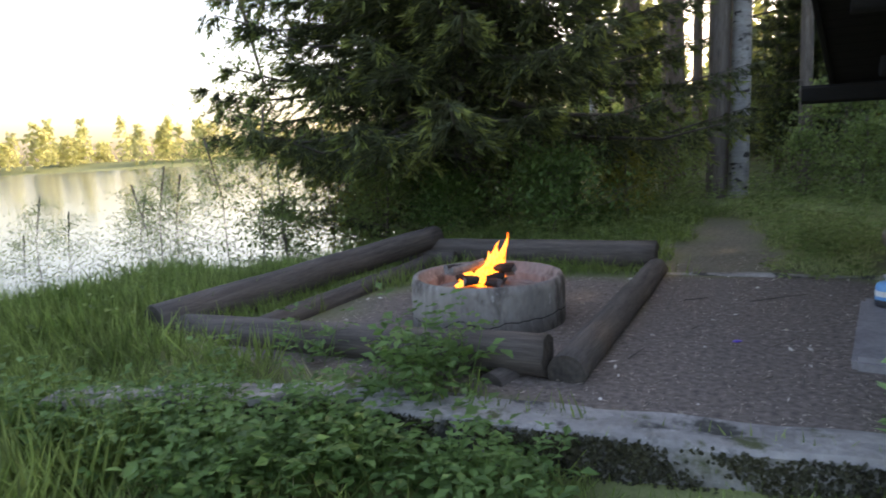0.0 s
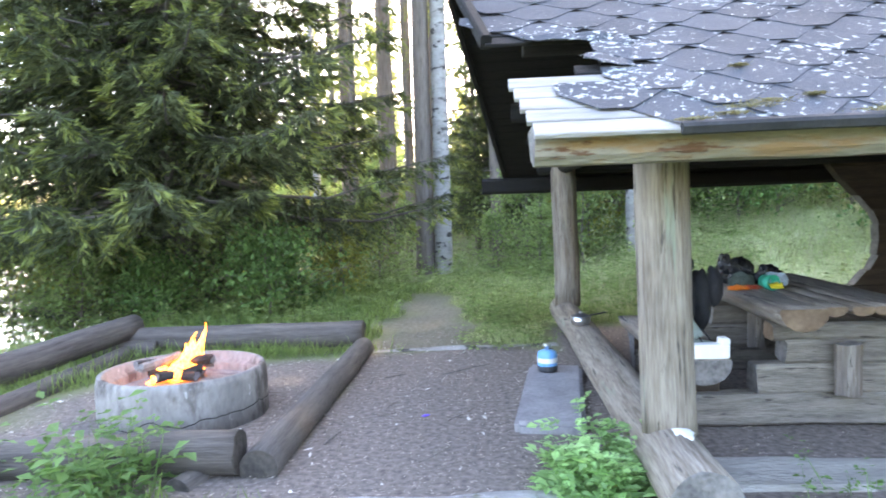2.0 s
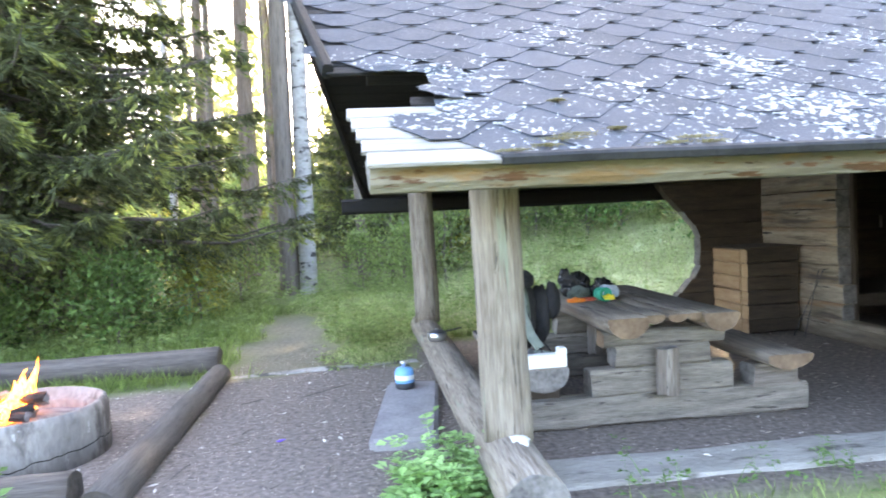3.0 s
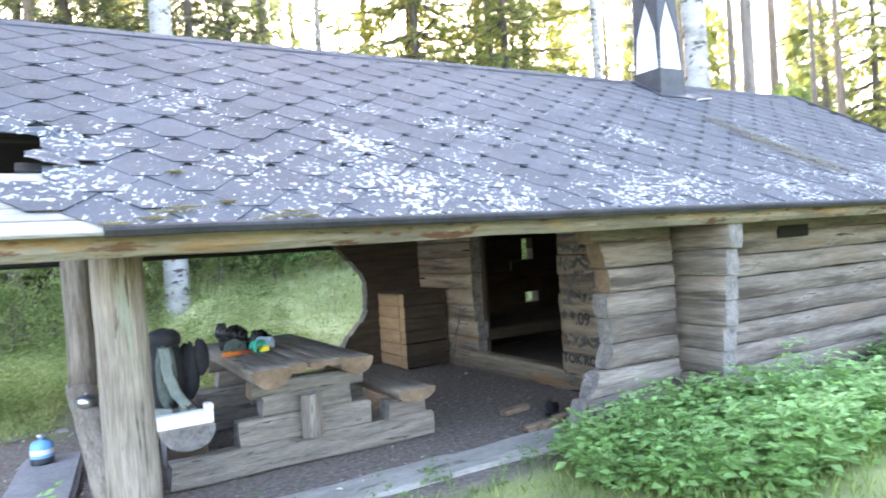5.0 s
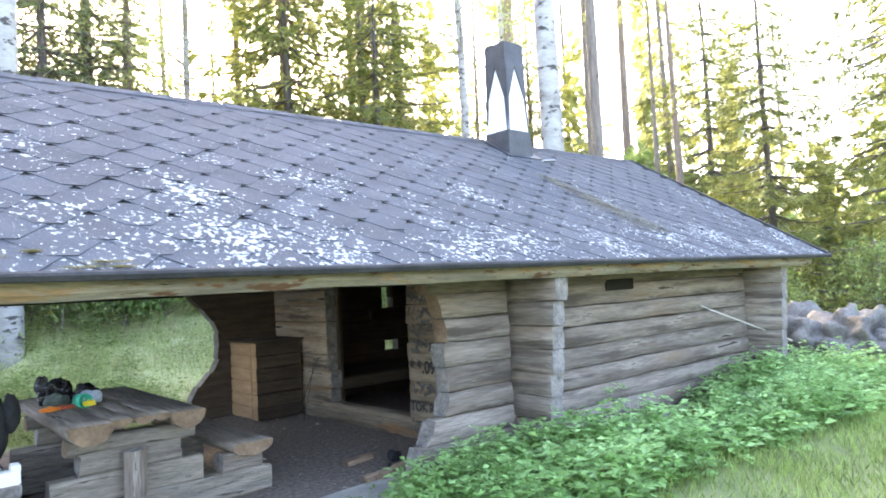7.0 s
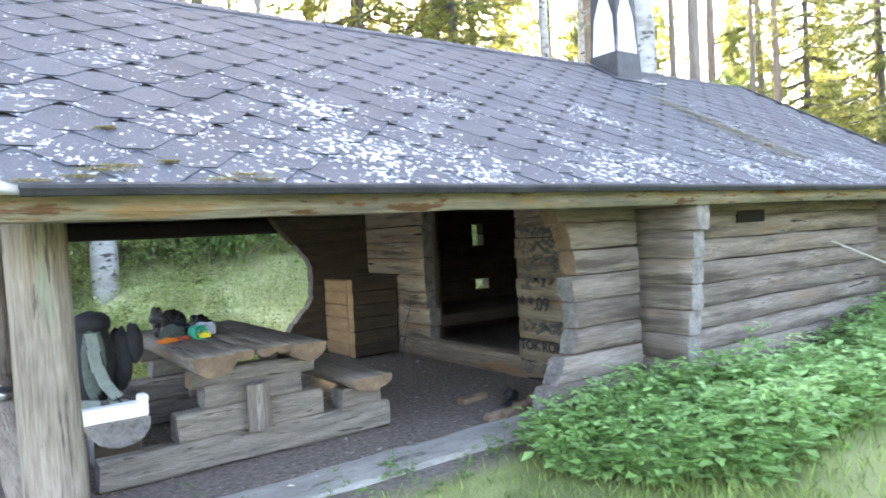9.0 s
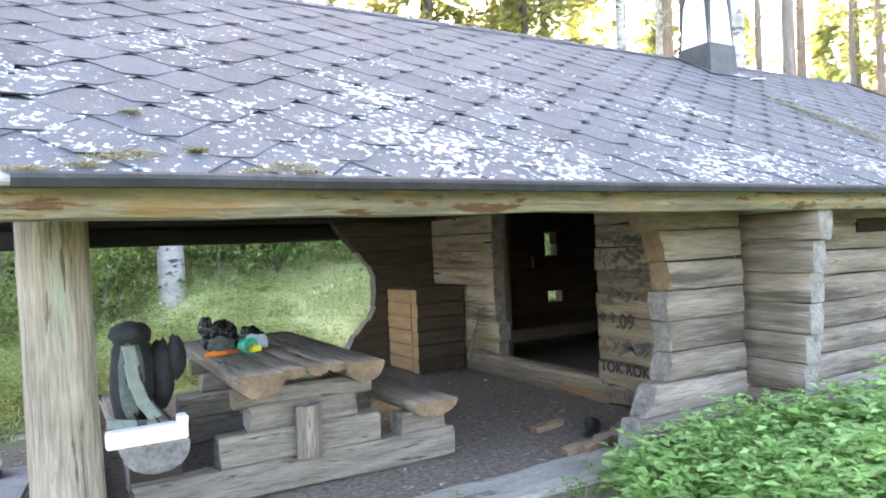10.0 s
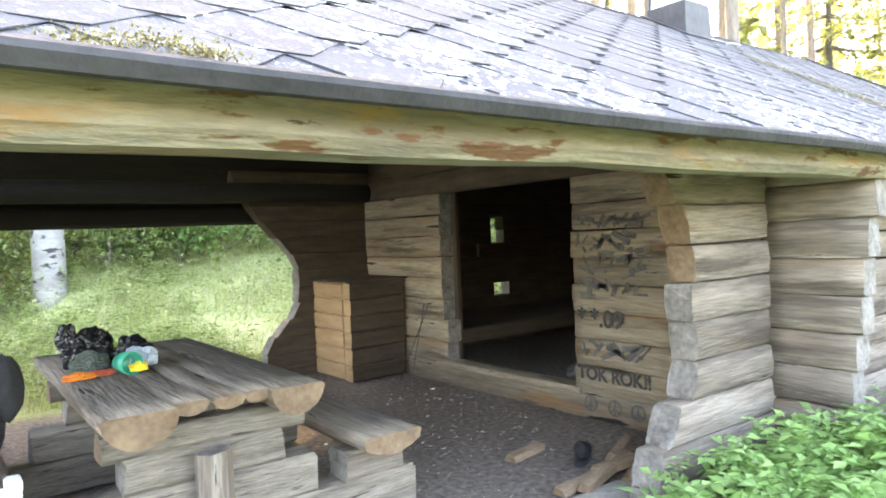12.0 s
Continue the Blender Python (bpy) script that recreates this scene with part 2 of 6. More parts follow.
M["grey_foil"] = material("grey_foil", (0.28, 0.34, 0.42), (0.42, 0.48, 0.56), 9, rough=0.25, bump=0.5)
M["violet_plastic"] = material("violet_plastic", (0.12, 0.06, 0.55), (0.2, 0.12, 0.7), 20, rough=0.4, bump=0.1)
M["cord"] = material("cord", (0.55, 0.52, 0.44), (0.66, 0.63, 0.55), 20, rough=0.8, bump=0.1)
M["dry_moss"] = leaf_material("dry_moss", (0.13, 0.115, 0.065), (0.21, 0.185, 0.11), 0.1)
M["moss"] = leaf_material("moss", (0.12, 0.105, 0.03), (0.24, 0.205, 0.08), 0.1)

flame = bpy.data.materials.new("flame")
flame.use_nodes = True
fn = flame.node_tree
fb = fn.nodes["Principled BSDF"]
ftc = fn.nodes.new("ShaderNodeTexNoise")
ftc.inputs["Scale"].default_value = 9
framp = fn.nodes.new("ShaderNodeValToRGB")
framp.color_ramp.elements[0].position, framp.color_ramp.elements[0].color = 0.38, (1.0, 0.11, 0.006, 1)
framp.color_ramp.elements[1].position, framp.color_ramp.elements[1].color = 0.62, (1.0, 0.42, 0.05, 1)
fn.links.new(ftc.outputs[0], framp.inputs[0])
fn.links.new(framp.outputs[0], fb.inputs["Emission Color"])
fb.inputs["Base Color"].default_value = (0.4, 0.1, 0.02, 1)
fb.inputs["Emission Strength"].default_value = 1.5
M["flame"] = flame

water = bpy.data.materials.new("water")
water.use_nodes = True
wt = water.node_tree
wb = wt.nodes["Principled BSDF"]
wb.inputs["Base Color"].default_value = (0.05, 0.06, 0.06, 1)
wb.inputs["Roughness"].default_value = 0.12
wb.inputs["IOR"].default_value = 2.0
wnz = wt.nodes.new("ShaderNodeTexNoise")
wnz.inputs["Scale"].default_value, wnz.inputs["Detail"].default_value = 2.2, 4
wtc = wt.nodes.new("ShaderNodeNewGeometry")
wmp = wt.nodes.new("ShaderNodeMapping")
wmp.inputs["Scale"].default_value = (1.0, 0.5, 1.0)
wt.links.new(wtc.outputs["Position"], wmp.inputs[0])
wt.links.new(wmp.outputs[0], wnz.inputs["Vector"])
wbp = wt.nodes.new("ShaderNodeBump")
wbp.inputs["Strength"].default_value, wbp.inputs["Distance"].default_value = 0.15, 0.05
wt.links.new(wnz.outputs[0], wbp.inputs["Height"])
wt.links.new(wbp.outputs[0], wb.inputs["Normal"])
M["water"] = water


# ---------------------------------------------------------------- builders
def mesh(name, verts, faces, mats, parent=None, label="", uvs=None, slots=None, smooth=False):
    me = bpy.data.meshes.new(name)
    me.from_pydata([tuple(v) for v in verts] if not isinstance(verts, np.ndarray) else verts.tolist(), [], faces if isinstance(faces, list) else faces.tolist())
    for m in (mats if isinstance(mats, (list, tuple)) else [mats]):
        me.materials.append(m)
    if uvs is not None:
        lay = me.uv_layers.new(name="UVMap")
        lay.data.foreach_set("uv", np.asarray(uvs, dtype=np.float32).ravel())
    if slots is not None:
        me.polygons.foreach_set("material_index", np.asarray(slots, dtype=np.int32))
    if smooth:
        me.polygons.foreach_set("use_smooth", [True] * len(me.polygons))
    me.update()
    ob = new(name, me)
    if parent:
        ob.parent = parent
    if label:
        ob["label"] = label
    return ob


def part(name, bm, mat_, parent, label=""):
    me = bpy.data.meshes.new(name)
    bm.to_mesh(me)
    bm.free()
    me.materials.append(mat_)
    ob = new(name, me)
    ob.parent = parent
    if label:
        ob["label"] = label
    return ob


def thing(name, label, category, group="", kind=""):
    return tagged(new(name), label, category, group, kind)


def circle(r, n=14):
    return [(r * math.cos(2 * math.pi * i / n), r * math.sin(2 * math.pi * i / n)) for i in range(n)]


def rect(w, h, b=0.02):
    a, c = w / 2, h / 2
    return [(a - b, -c), (a, -c + b), (a, c - b), (a - b, c), (-a + b, c), (-a, c - b), (-a, -c + b), (-a + b, -c)]


def halflog(w, h):
    """Flat side up."""
    pts = [(w / 2, 0), (w / 2 - 0.012, 0.012), (-w / 2 + 0.012, 0.012), (-w / 2, 0)]
    for i in range(1, 8):
        a = math.pi + math.pi * i / 8
        pts.append((w / 2 * math.cos(a), h * math.sin(a)))
    return pts


def sweep(name, p0, p1, sec, mats, parent=None, label="", segs=6, jit=0.006, taper=1.0, bow=0.0, seed=None, up=(0, 0, 1), smooth=True, skew=(0, 0)):
    """A section drawn from p0 to p1, uneven along its length, with closed ends of the second material."""
    rnd = random.Random(seed if seed is not None else hash((round(p0[0] * 97), round(p0[1] * 89), round(p0[2] * 83), round(p1[0] * 71), round(p1[1] * 61))))
    p0, p1 = Vector(p0), Vector(p1)
    d = p1 - p0
    L = d.length
    t = d.normalized()
    upv = Vector(up)
    if abs(t.dot(upv)) > 0.95:
        upv = Vector((0, 1, 0))
    side = t.cross(upv).normalized()
    upv = side.cross(t).normalized()
    n = len(sec)
    off = rnd.uniform(0, 50)
    verts, faces, uvs, slots = [], [], [], []
    around = [0.0]
    for i in range(n):
        a, b = sec[i], sec[(i + 1) % n]
        around.append(around[-1] + math.hypot(a[0] - b[0], a[1] - b[1]))
    for k in range(segs + 1):
        f = k / segs
        s = 1 + (taper - 1) * f
        c = p0 + d * f + upv * (bow * math.sin(math.pi * f) + noise.noise((f * L * 1.3, off, 3.1)) * jit * 1.5) + side * noise.noise((f * L * 1.3, off, 9.7)) * jit * 1.5
        for i, (u, v) in enumerate(sec):
            w = 1 + jit * 6 * noise.noise((f * L * 2.5, off + i * 0.8, 1.7))
            sk = (skew[0] if k == 0 else (skew[1] if k == segs else 0)) * v
            verts.append(c + side * (u * s * w) + upv * (v * s * w) + t * (sk + (rnd.uniform(-1, 1) * jit if k in (0, segs) else 0)))
    for k in range(segs):
        for i in range(n):
            j = (i + 1) % n
            faces.append((k * n + i, k * n + j, (k + 1) * n + j, (k + 1) * n + i))
            u0, u1 = off + L * k / segs, off + L * (k + 1) / segs
            uvs += [(u0, around[i]), (u0, around[i + 1]), (u1, around[i + 1]), (u1, around[i])]
            slots.append(0)
    two = isinstance(mats, (list, tuple)) and len(mats) > 1
    for base, rev in ((0, True), (segs * n, False)):
        ring = [base + i for i in range(n)]
        if rev:
            ring.reverse()
        faces.append(tuple(ring))
        uvs += [(off + sec[i % n][0], sec[i % n][1]) for i in range(n)]
        slots.append(1 if two else 0)
    ob = mesh(name, verts, faces, mats, parent, label, uvs, slots)
    if smooth:
        me = ob.data
        me.polygons.foreach_set("use_smooth", [True] * (segs * n) + [False, False])
        if n <= 8:
            me.polygons.foreach_set("use_smooth", [False] * len(me.polygons))
    return ob


def slab(name, cx, cy, z0, z1, sx, sy, mat_, parent=None, label="", b=0.012, rz=0.0, jit=0.0):
    """A bevelled box lying square on z0."""
    bm = bmesh.new()
    bmesh.ops.create_cube(bm, size=1)
    bmesh.ops.scale(bm, vec=(sx, sy, z1 - z0), verts=bm.verts)
    if b:
        bmesh.ops.bevel(bm, geom=bm.edges[:], offset=b, segments=2, affect="EDGES")
    for v in bm.verts:
        if jit:
            v.co += Vector((noise.noise(v.co * 7 + Vector((cx, cy, 0))), noise.noise(v.co * 7 + Vector((5, cx, cy))), noise.noise(v.co * 7 + Vector((cy, 8, cx))))) * jit
    bmesh.ops.transform(bm, matrix=pose(cx, cy, (z0 + z1) / 2, 0, 0, rz), verts=bm.verts)
    me = bpy.data.meshes.new(name)
    bm.to_mesh(me)
    bm.free()
    me.materials.append(mat_)
    ob = new(name, me)
    if parent:
        ob.parent = parent
    if label:
        ob["label"] = label
    return ob


def lathe(name, prof, mat_, parent, at=(0, 0, 0), n=24, label=""):
    verts, faces = [], []
    for r, z in prof:
        for i in range(n):
            a = 2 * math.pi * i / n
            verts.append((at[0] + r * math.cos(a), at[1] + r * math.sin(a), at[2] + z))
    for k in range(len(prof) - 1):
        for i in range(n):
            j = (i + 1) % n
            faces.append((k * n + i, k * n + j, (k + 1) * n + j, (k + 1) * n + i))
    return mesh(name, verts, faces, mat_, parent, label, smooth=True)


def blob(name, center, size, mat_, parent=None, label="", rough=0.25, freq=3.0, seed=0, sub=3, rz=0.0):
    bm = bmesh.new()
    bmesh.ops.create_icosphere(bm, subdivisions=sub, radius=1)
    for v in bm.verts:
        p = v.co.copy()
        v.co *= 1 + rough * noise.noise(p * freq + Vector((seed * 7.3, seed * 3.1, 0)))
    bmesh.ops.scale(bm, vec=size, verts=bm.verts)
    bmesh.ops.transform(bm, matrix=pose(*center, 0, 0, rz), verts=bm.verts)
    me = bpy.data.meshes.new(name)
    bm.to_mesh(me)
    bm.free()
    me.materials.append(mat_)
    me.polygons.foreach_set("use_smooth", [True] * len(me.polygons))
    ob = new(name, me)
    if parent:
        ob.parent = parent
    if label:
        ob["label"] = label
    return ob


RNG = np.random.default_rng(7)


def leaf_cloud(c, d, length, width, fold=0.25, up=None):
    """Pointed leaves, four corners each, at c along d: vertices and quads as arrays."""
    c, d = np.asarray(c, float), np.asarray(d, float)
    d = d / np.maximum(np.linalg.norm(d, axis=1, keepdims=True), 1e-6)
    n = len(c)
    if up is None:
        up = RNG.normal(size=(n, 3)) * 0.6 + np.array([0, 0, 1.0])
    s = np.cross(d, up)
    s /= np.maximum(np.linalg.norm(s, axis=1, keepdims=True), 1e-6)
    nrm = np.cross(s, d)
    length = np.broadcast_to(length, (n,))[:, None]
    width = np.broadcast_to(width, (n,))[:, None]
    mid = c + d * length * 0.45
    v = np.stack([c, mid + s * width * 0.5 + nrm * width * fold, c + d * length, mid - s * width * 0.5 + nrm * width * fold], axis=1)
    return v.reshape(-1, 3)


def quads(n):
    return np.arange(n * 4).reshape(n, 4)


def cloud_mesh(name, v, mat_, parent=None, label=""):
    return mesh(name, v, quads(len(v) // 4), mat_, parent, label)


# ---------------------------------------------------------------- ground
def smooth01(a, b, x):
    t = np.clip((x - a) / (b - a), 0, 1)
    return t * t * (3 - 2 * t)


def off_bank(x, y):
    return (x + 8.3) * -0.89 + (y - 3.6) * 0.46


def shore(x, y):
    """Metres out into the lake; the bank bends away behind the great spruce."""
    return np.minimum(off_bank(x, y), (x + 7.0) * -0.8 + (14.0 - y) * 0.6)


def ground_z(x, y):
    x, y = np.asarray(x, float), np.asarray(y, float)
    front = -0.22 + 0.28 * smooth01(1.5, 5.5, x) + 0.20 * smooth01(0.8, 3.2, -y) * (1 - smooth01(1.5, 5.5, x))
    z = front + (0.0 - front) * smooth01(0.25 + 0.1 * np.clip(x + 4, -3, 0), 0.55, y)
    z = z + 0.035 * np.clip(y - 5.0, 0, 60) * smooth01(-9, -2, x)
    z = z + smooth01(1.0, 3.0, x) * smooth01(6.6, 12, y) * 1.0 + 0.25 * smooth01(10.0, 11.5, x)
    z = z + 0.05 * np.sin(x * 1.7 + y * 0.9) * smooth01(0, 3, np.abs(y - 3) - 4) + 0.04 * np.sin(x * 0.6 - y * 1.3) * smooth01(0, 3, np.abs(y - 3) - 4)
    s = shore(x, y)
    low = smooth01(-2.5, 2.2, s)
    far = smooth01(185, 200, off_bank(x, y)) * low
    z = z * (1 - low) + low * (-1.3) + far * 2.6
    return z


def dirt(x, y):
    """How bare the ground is, 0 to 1."""
    x, y = np.asarray(x, float), np.asarray(y, float)
    wob = 0.14 * np.sin(x * 3.1 + 1.3 * y) + 0.1 * np.sin(y * 5.3 - x * 2)
    patio = smooth01(-1.75, -1.5, x + wob * 0.5) * smooth01(0.45, 0.6, y) * (1 - smooth01(4.05, 4.3, y + wob))
    ring_ = smooth01(-4.2, -3.6, x + wob) * smooth01(0.45, 0.7, y) * (1 - smooth01(3.4, 4.0, y + wob)) * (1 - smooth01(-1.6, -1.4, x))
    inside = smooth01(0.3, 0.5, x) * (1 - smooth01(9.6, 9.9, x)) * smooth01(0.7, 0.8, y) * (1 - smooth01(5.2, 5.5, y))
    cx = -0.95 - 0.10 * (y - 4.2)
    path_ = (1 - smooth01(0.15, 0.75, np.abs(x - cx + wob))) * smooth01(4.0, 4.4, y) * (1 - smooth01(7, 9, y)) * 0.75
    right = 0.55 * (1 - smooth01(0.25, 0.6, np.abs(y + 0.5 + wob))) * smooth01(1.2, 2.0, x) * (1 - smooth01(2.6, 3.4, x))
    near = 0.6 * (1 - smooth01(0.2, 0.7, np.hypot((x + 1.9) / 1.2, y + 0.75)))
    return np.clip(np.maximum.reduce([patio, ring_, inside, path_, right, near]), 0, 1)


def axis(lo, hi, fine_lo, fine_hi, step):
    mid = np.arange(fine_lo, fine_hi + 1e-6, step)
    out_hi = fine_hi + np.cumsum(step * 1.22 ** np.arange(1, 60))
    out_lo = fine_lo - np.cumsum(step * 1.22 ** np.arange(1, 60))
    return np.concatenate([out_lo[out_lo > lo][::-1], mid, out_hi[out_hi < hi]])


gx, gy = axis(-700, 700, -7, 11, 0.11), axis(-700, 700, -4.5, 8.5, 0.11)
GX, GY = np.meshgrid(gx, gy, indexing="ij")
GZ = ground_z(GX, GY)
D = dirt(GX, GY)
nx, ny = len(gx), len(gy)
gv = np.stack([GX, GY, GZ], -1).reshape(-1, 3)
idx = np.arange(nx * ny).reshape(nx, ny)
gf = np.stack([idx[:-1, :-1], idx[1:, :-1], idx[1:, 1:], idx[:-1, 1:]], -1).reshape(-1, 4)
gm = material("soil", (0.085, 0.11, 0.035), (0.24, 0.26, 0.10), 1.2, coords="World", rough=0.95, bump=0.2, fine=50)
gt = gm.node_tree
# the bare earth's colour mixed into the turf's by the mask on the mesh
att = gt.nodes.new("ShaderNodeAttribute")
att.attribute_name = "bare"
gmix = gt.nodes.new("ShaderNodeMix")
gmix.data_type = "RGBA"
turf_col = gt.nodes["Principled BSDF"].inputs["Base Color"].links[0].from_socket
n1 = gt.nodes.new("ShaderNodeTexNoise")
n1.inputs["Scale"].default_value, n1.inputs["Detail"].default_value = 24, 8
pos = gt.nodes.new("ShaderNodeNewGeometry")
gt.links.new(pos.outputs["Position"], n1.inputs["Vector"])
r1 = gt.nodes.new("ShaderNodeValToRGB")
r1.color_ramp.elements[0].position, r1.color_ramp.elements[0].color = 0.30, (0.095, 0.076, 0.064, 1)
r1.color_ramp.elements[1].position, r1.color_ramp.elements[1].color = 0.70, (0.255, 0.21, 0.178, 1)
gt.links.new(n1.outputs[0], r1.inputs[0])
n2 = gt.nodes.new("ShaderNodeTexNoise")
n2.inputs["Scale"].default_value, n2.inputs["Detail"].default_value = 55, 3
gt.links.new(pos.outputs["Position"], n2.inputs["Vector"])
r2_ = gt.nodes.new("ShaderNodeMapRange")
r2_.inputs["From Min"].default_value, r2_.inputs["From Max"].default_value = 0.66, 0.70
gt.links.new(n2.outputs[0], r2_.inputs["Value"])
chip = gt.nodes.new("ShaderNodeMix")
chip.data_type = "RGBA"
chip.inputs[7].default_value = (0.22, 0.19, 0.155, 1)
gt.links.new(r2_.outputs[0], chip.inputs[0])
gt.links.new(r1.outputs[0], chip.inputs[6])
gt.links.new(att.outputs["Fac"], gmix.inputs[0])
gt.links.new(turf_col, gmix.inputs[6])
gt.links.new(chip.outputs[2], gmix.inputs[7])
gt.links.new(gmix.outputs[2], gt.nodes["Principled BSDF"].inputs["Base Color"])
# the short meadow turf behind the shelter, its bright light put into the colour
dry = gt.nodes.new("ShaderNodeAttribute")
dry.attribute_name = "bright_turf"
dmix = gt.nodes.new("ShaderNodeMix")
dmix.data_type = "RGBA"
bright_ramp = gt.nodes.new("ShaderNodeValToRGB")
bright_ramp.color_ramp.elements[0].position, bright_ramp.color_ramp.elements[0].color = 0.35, (0.30, 0.35, 0.13, 1)
bright_ramp.color_ramp.elements[1].position, bright_ramp.color_ramp.elements[1].color = 0.65, (0.56, 0.57, 0.31, 1)
gt.links.new(n1.outputs[0], bright_ramp.inputs[0])
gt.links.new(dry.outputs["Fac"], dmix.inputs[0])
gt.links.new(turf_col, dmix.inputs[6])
gt.links.new(bright_ramp.outputs[0], dmix.inputs[7])
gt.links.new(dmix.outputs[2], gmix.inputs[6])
ground = mesh("ground", gv, gf, gm, smooth=True)
ba_ = ground.data.attributes.new("bare", "FLOAT", "POINT")
ba_.data.foreach_set("value", D.ravel().astype(np.float32))
# where turf is brightened: behind the shelter, faintly before the log wall
mw_ = ground.data.attributes.new("bright_turf", "FLOAT", "POINT")
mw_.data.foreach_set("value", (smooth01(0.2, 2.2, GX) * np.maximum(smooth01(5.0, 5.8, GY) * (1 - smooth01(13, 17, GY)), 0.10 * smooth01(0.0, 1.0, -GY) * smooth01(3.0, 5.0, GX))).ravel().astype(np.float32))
tagged(ground, "dark trampled earth and green turf sloping to a lake", "ground", kind="structure")

lake = mesh("water", [(-700, -500, -0.75), (400, -500, -0.75), (400, 700, -0.75), (-700, 700, -0.75)], [(0, 1, 2, 3)], M["water"])
tagged(lake, "bright rippled lake water reflecting the pale sky", "lake", kind="structure")

# ---------------------------------------------------------------- the shelter
Y0, YB, RIDGE_Y, EAVE_Z = 0.75, 5.25, 3.0, 1.72
SLOPE = 0.60
COURSE, BACK_COURSE = 0.2016, 0.168
WALL_MATS = [M["grey_wood"], M["end_grey"]]
TAN_MATS = [M["tan_wood"], M["end_grey"]]


def hewn(w, h, k):
    """A flat-hewn log with tight, slightly uneven edges."""
    a, c = w / 2, h / 2
    q = 0.006 + 0.004 * (k % 2)
    return [(a - 0.012, -c), (a, -c + q), (a + 0.004, 0.0), (a, c - q), (a - 0.012, c), (-a + 0.012, c), (-a, c - q), (-a - 0.004, 0.01), (-a, -c + q), (-a + 0.012, -c)]


def wall(name, label):
    return tagged(new(name), label, "log wall", kind="structure")


front = wall("wall_front", "weathered grey hewn log wall with curved end braces")
ends = [3.78, 3.92, 4.10, 4.12, 4.09, 4.12, 4.06, 3.93, 3.76, 3.6]
for k in range(10):
    z = 0.10 + COURSE * (k + 0.5)
    h = COURSE * (1.0 - 0.03 * (k % 3)) - 0.003
    m_ = WALL_MATS if k < 5 else [M["grey_wood"], M["end_grain"]]
    sk = (ends[min(k + 1, 9)] - ends[max(k - 1, 0)]) / (2 * COURSE) * 0.7
    sweep("log", (ends[k], Y0 + 0.075, z), (9.5 + 0.38, Y0 + 0.075, z), hewn(0.155, h, k), m_, front, segs=34, jit=0.009, seed=100 + k, skew=(sk, 0))
sweep("log", (3.74, Y0 + 0.075, 0.06), (9.88, Y0 + 0.075, 0.06), rect(0.17, 0.12, 0.02), WALL_MATS, front, segs=14, jit=0.006, seed=99)

cross = wall("wall_cross", "log cross wall with a doorway and scrawled graffiti")
reach = [0.37, 0.34, 0.32, 0.29, 0.27, 0.25, 0.22, 0.18, 0.30, 0.4]
CX = 4.945
for k in range(15):
    z = -0.012 + COURSE * (k + 0.5)
    lo, hi = reach[min(k, 9)], YB + 0.38
    if z > 1.75:
        ww = (z + 0.1 - EAVE_Z) / SLOPE + 0.05
        lo, hi = max(lo, ww), min(hi, 6 - ww)
    if hi - lo < 0.2:
        continue
    h = COURSE * (1.0 - 0.02 * (k % 2)) - 0.003
    if 0 < k < 9:
        sweep("log", (CX, lo, z), (CX, Y0 + 0.03, z), hewn(0.15, h, k), WALL_MATS, cross, segs=4, jit=0.009, seed=200 + k)
        sweep("log", (CX, Y0 + 0.06, z), (CX, 2.24 + random.uniform(-0.02, 0.02), z), hewn(0.15, h, k), TAN_MATS, cross, segs=8, jit=0.007, seed=215 + k)
        sweep("log", (CX, 3.89 + random.uniform(-0.02, 0.02) - (0.06 if k < 3 else 0), z), (CX, hi, z), hewn(0.15, h, k), TAN_MATS, cross, segs=8, jit=0.009, seed=230 + k)
    else:
        # the courses under the roof get the shade-darkened wood instead of tan
        sweep("log", (CX, lo, z), (CX, hi, z), hewn(0.15, h, k), TAN_MATS if k < 8 else [M["inner_shade_wood"], M["end_grey"]], cross, segs=10, jit=0.007, seed=260 + k)
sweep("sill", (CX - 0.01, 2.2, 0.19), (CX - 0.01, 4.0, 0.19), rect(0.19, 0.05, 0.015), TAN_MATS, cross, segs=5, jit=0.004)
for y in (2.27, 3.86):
    slab("door_jamb", CX + 0.09, y, 0.2, 1.87, 0.05, 0.06, M["inner_shade_wood"], cross, b=0.006)

east = wall("wall_east", "weathered grey log gable wall with protruding log ends")
for k in range(15):
    z = -0.012 + COURSE * (k + 0.5)
    lo, hi = 0.34 - 0.014 * k, YB + 0.38
    if z > 1.75:
        ww = (z + 0.1 - EAVE_Z) / SLOPE + 0.05
        lo, hi = max(lo, ww), min(hi, 6 - ww)
    if hi - lo < 0.2:
        continue
    sweep("log", (9.5, lo, z), (9.5, hi, z), hewn(0.15, COURSE - 0.003, k), WALL_MATS, east, segs=8, jit=0.007, seed=300 + k)

back = wall("wall_back", "log back wall with a curved opening edge, coloured as shaded")
bends = [3.66, 3.70, 3.85, 4.0, 4.04, 4.04, 4.02, 3.9, 3.75, 3.6, 3.5, 3.4]
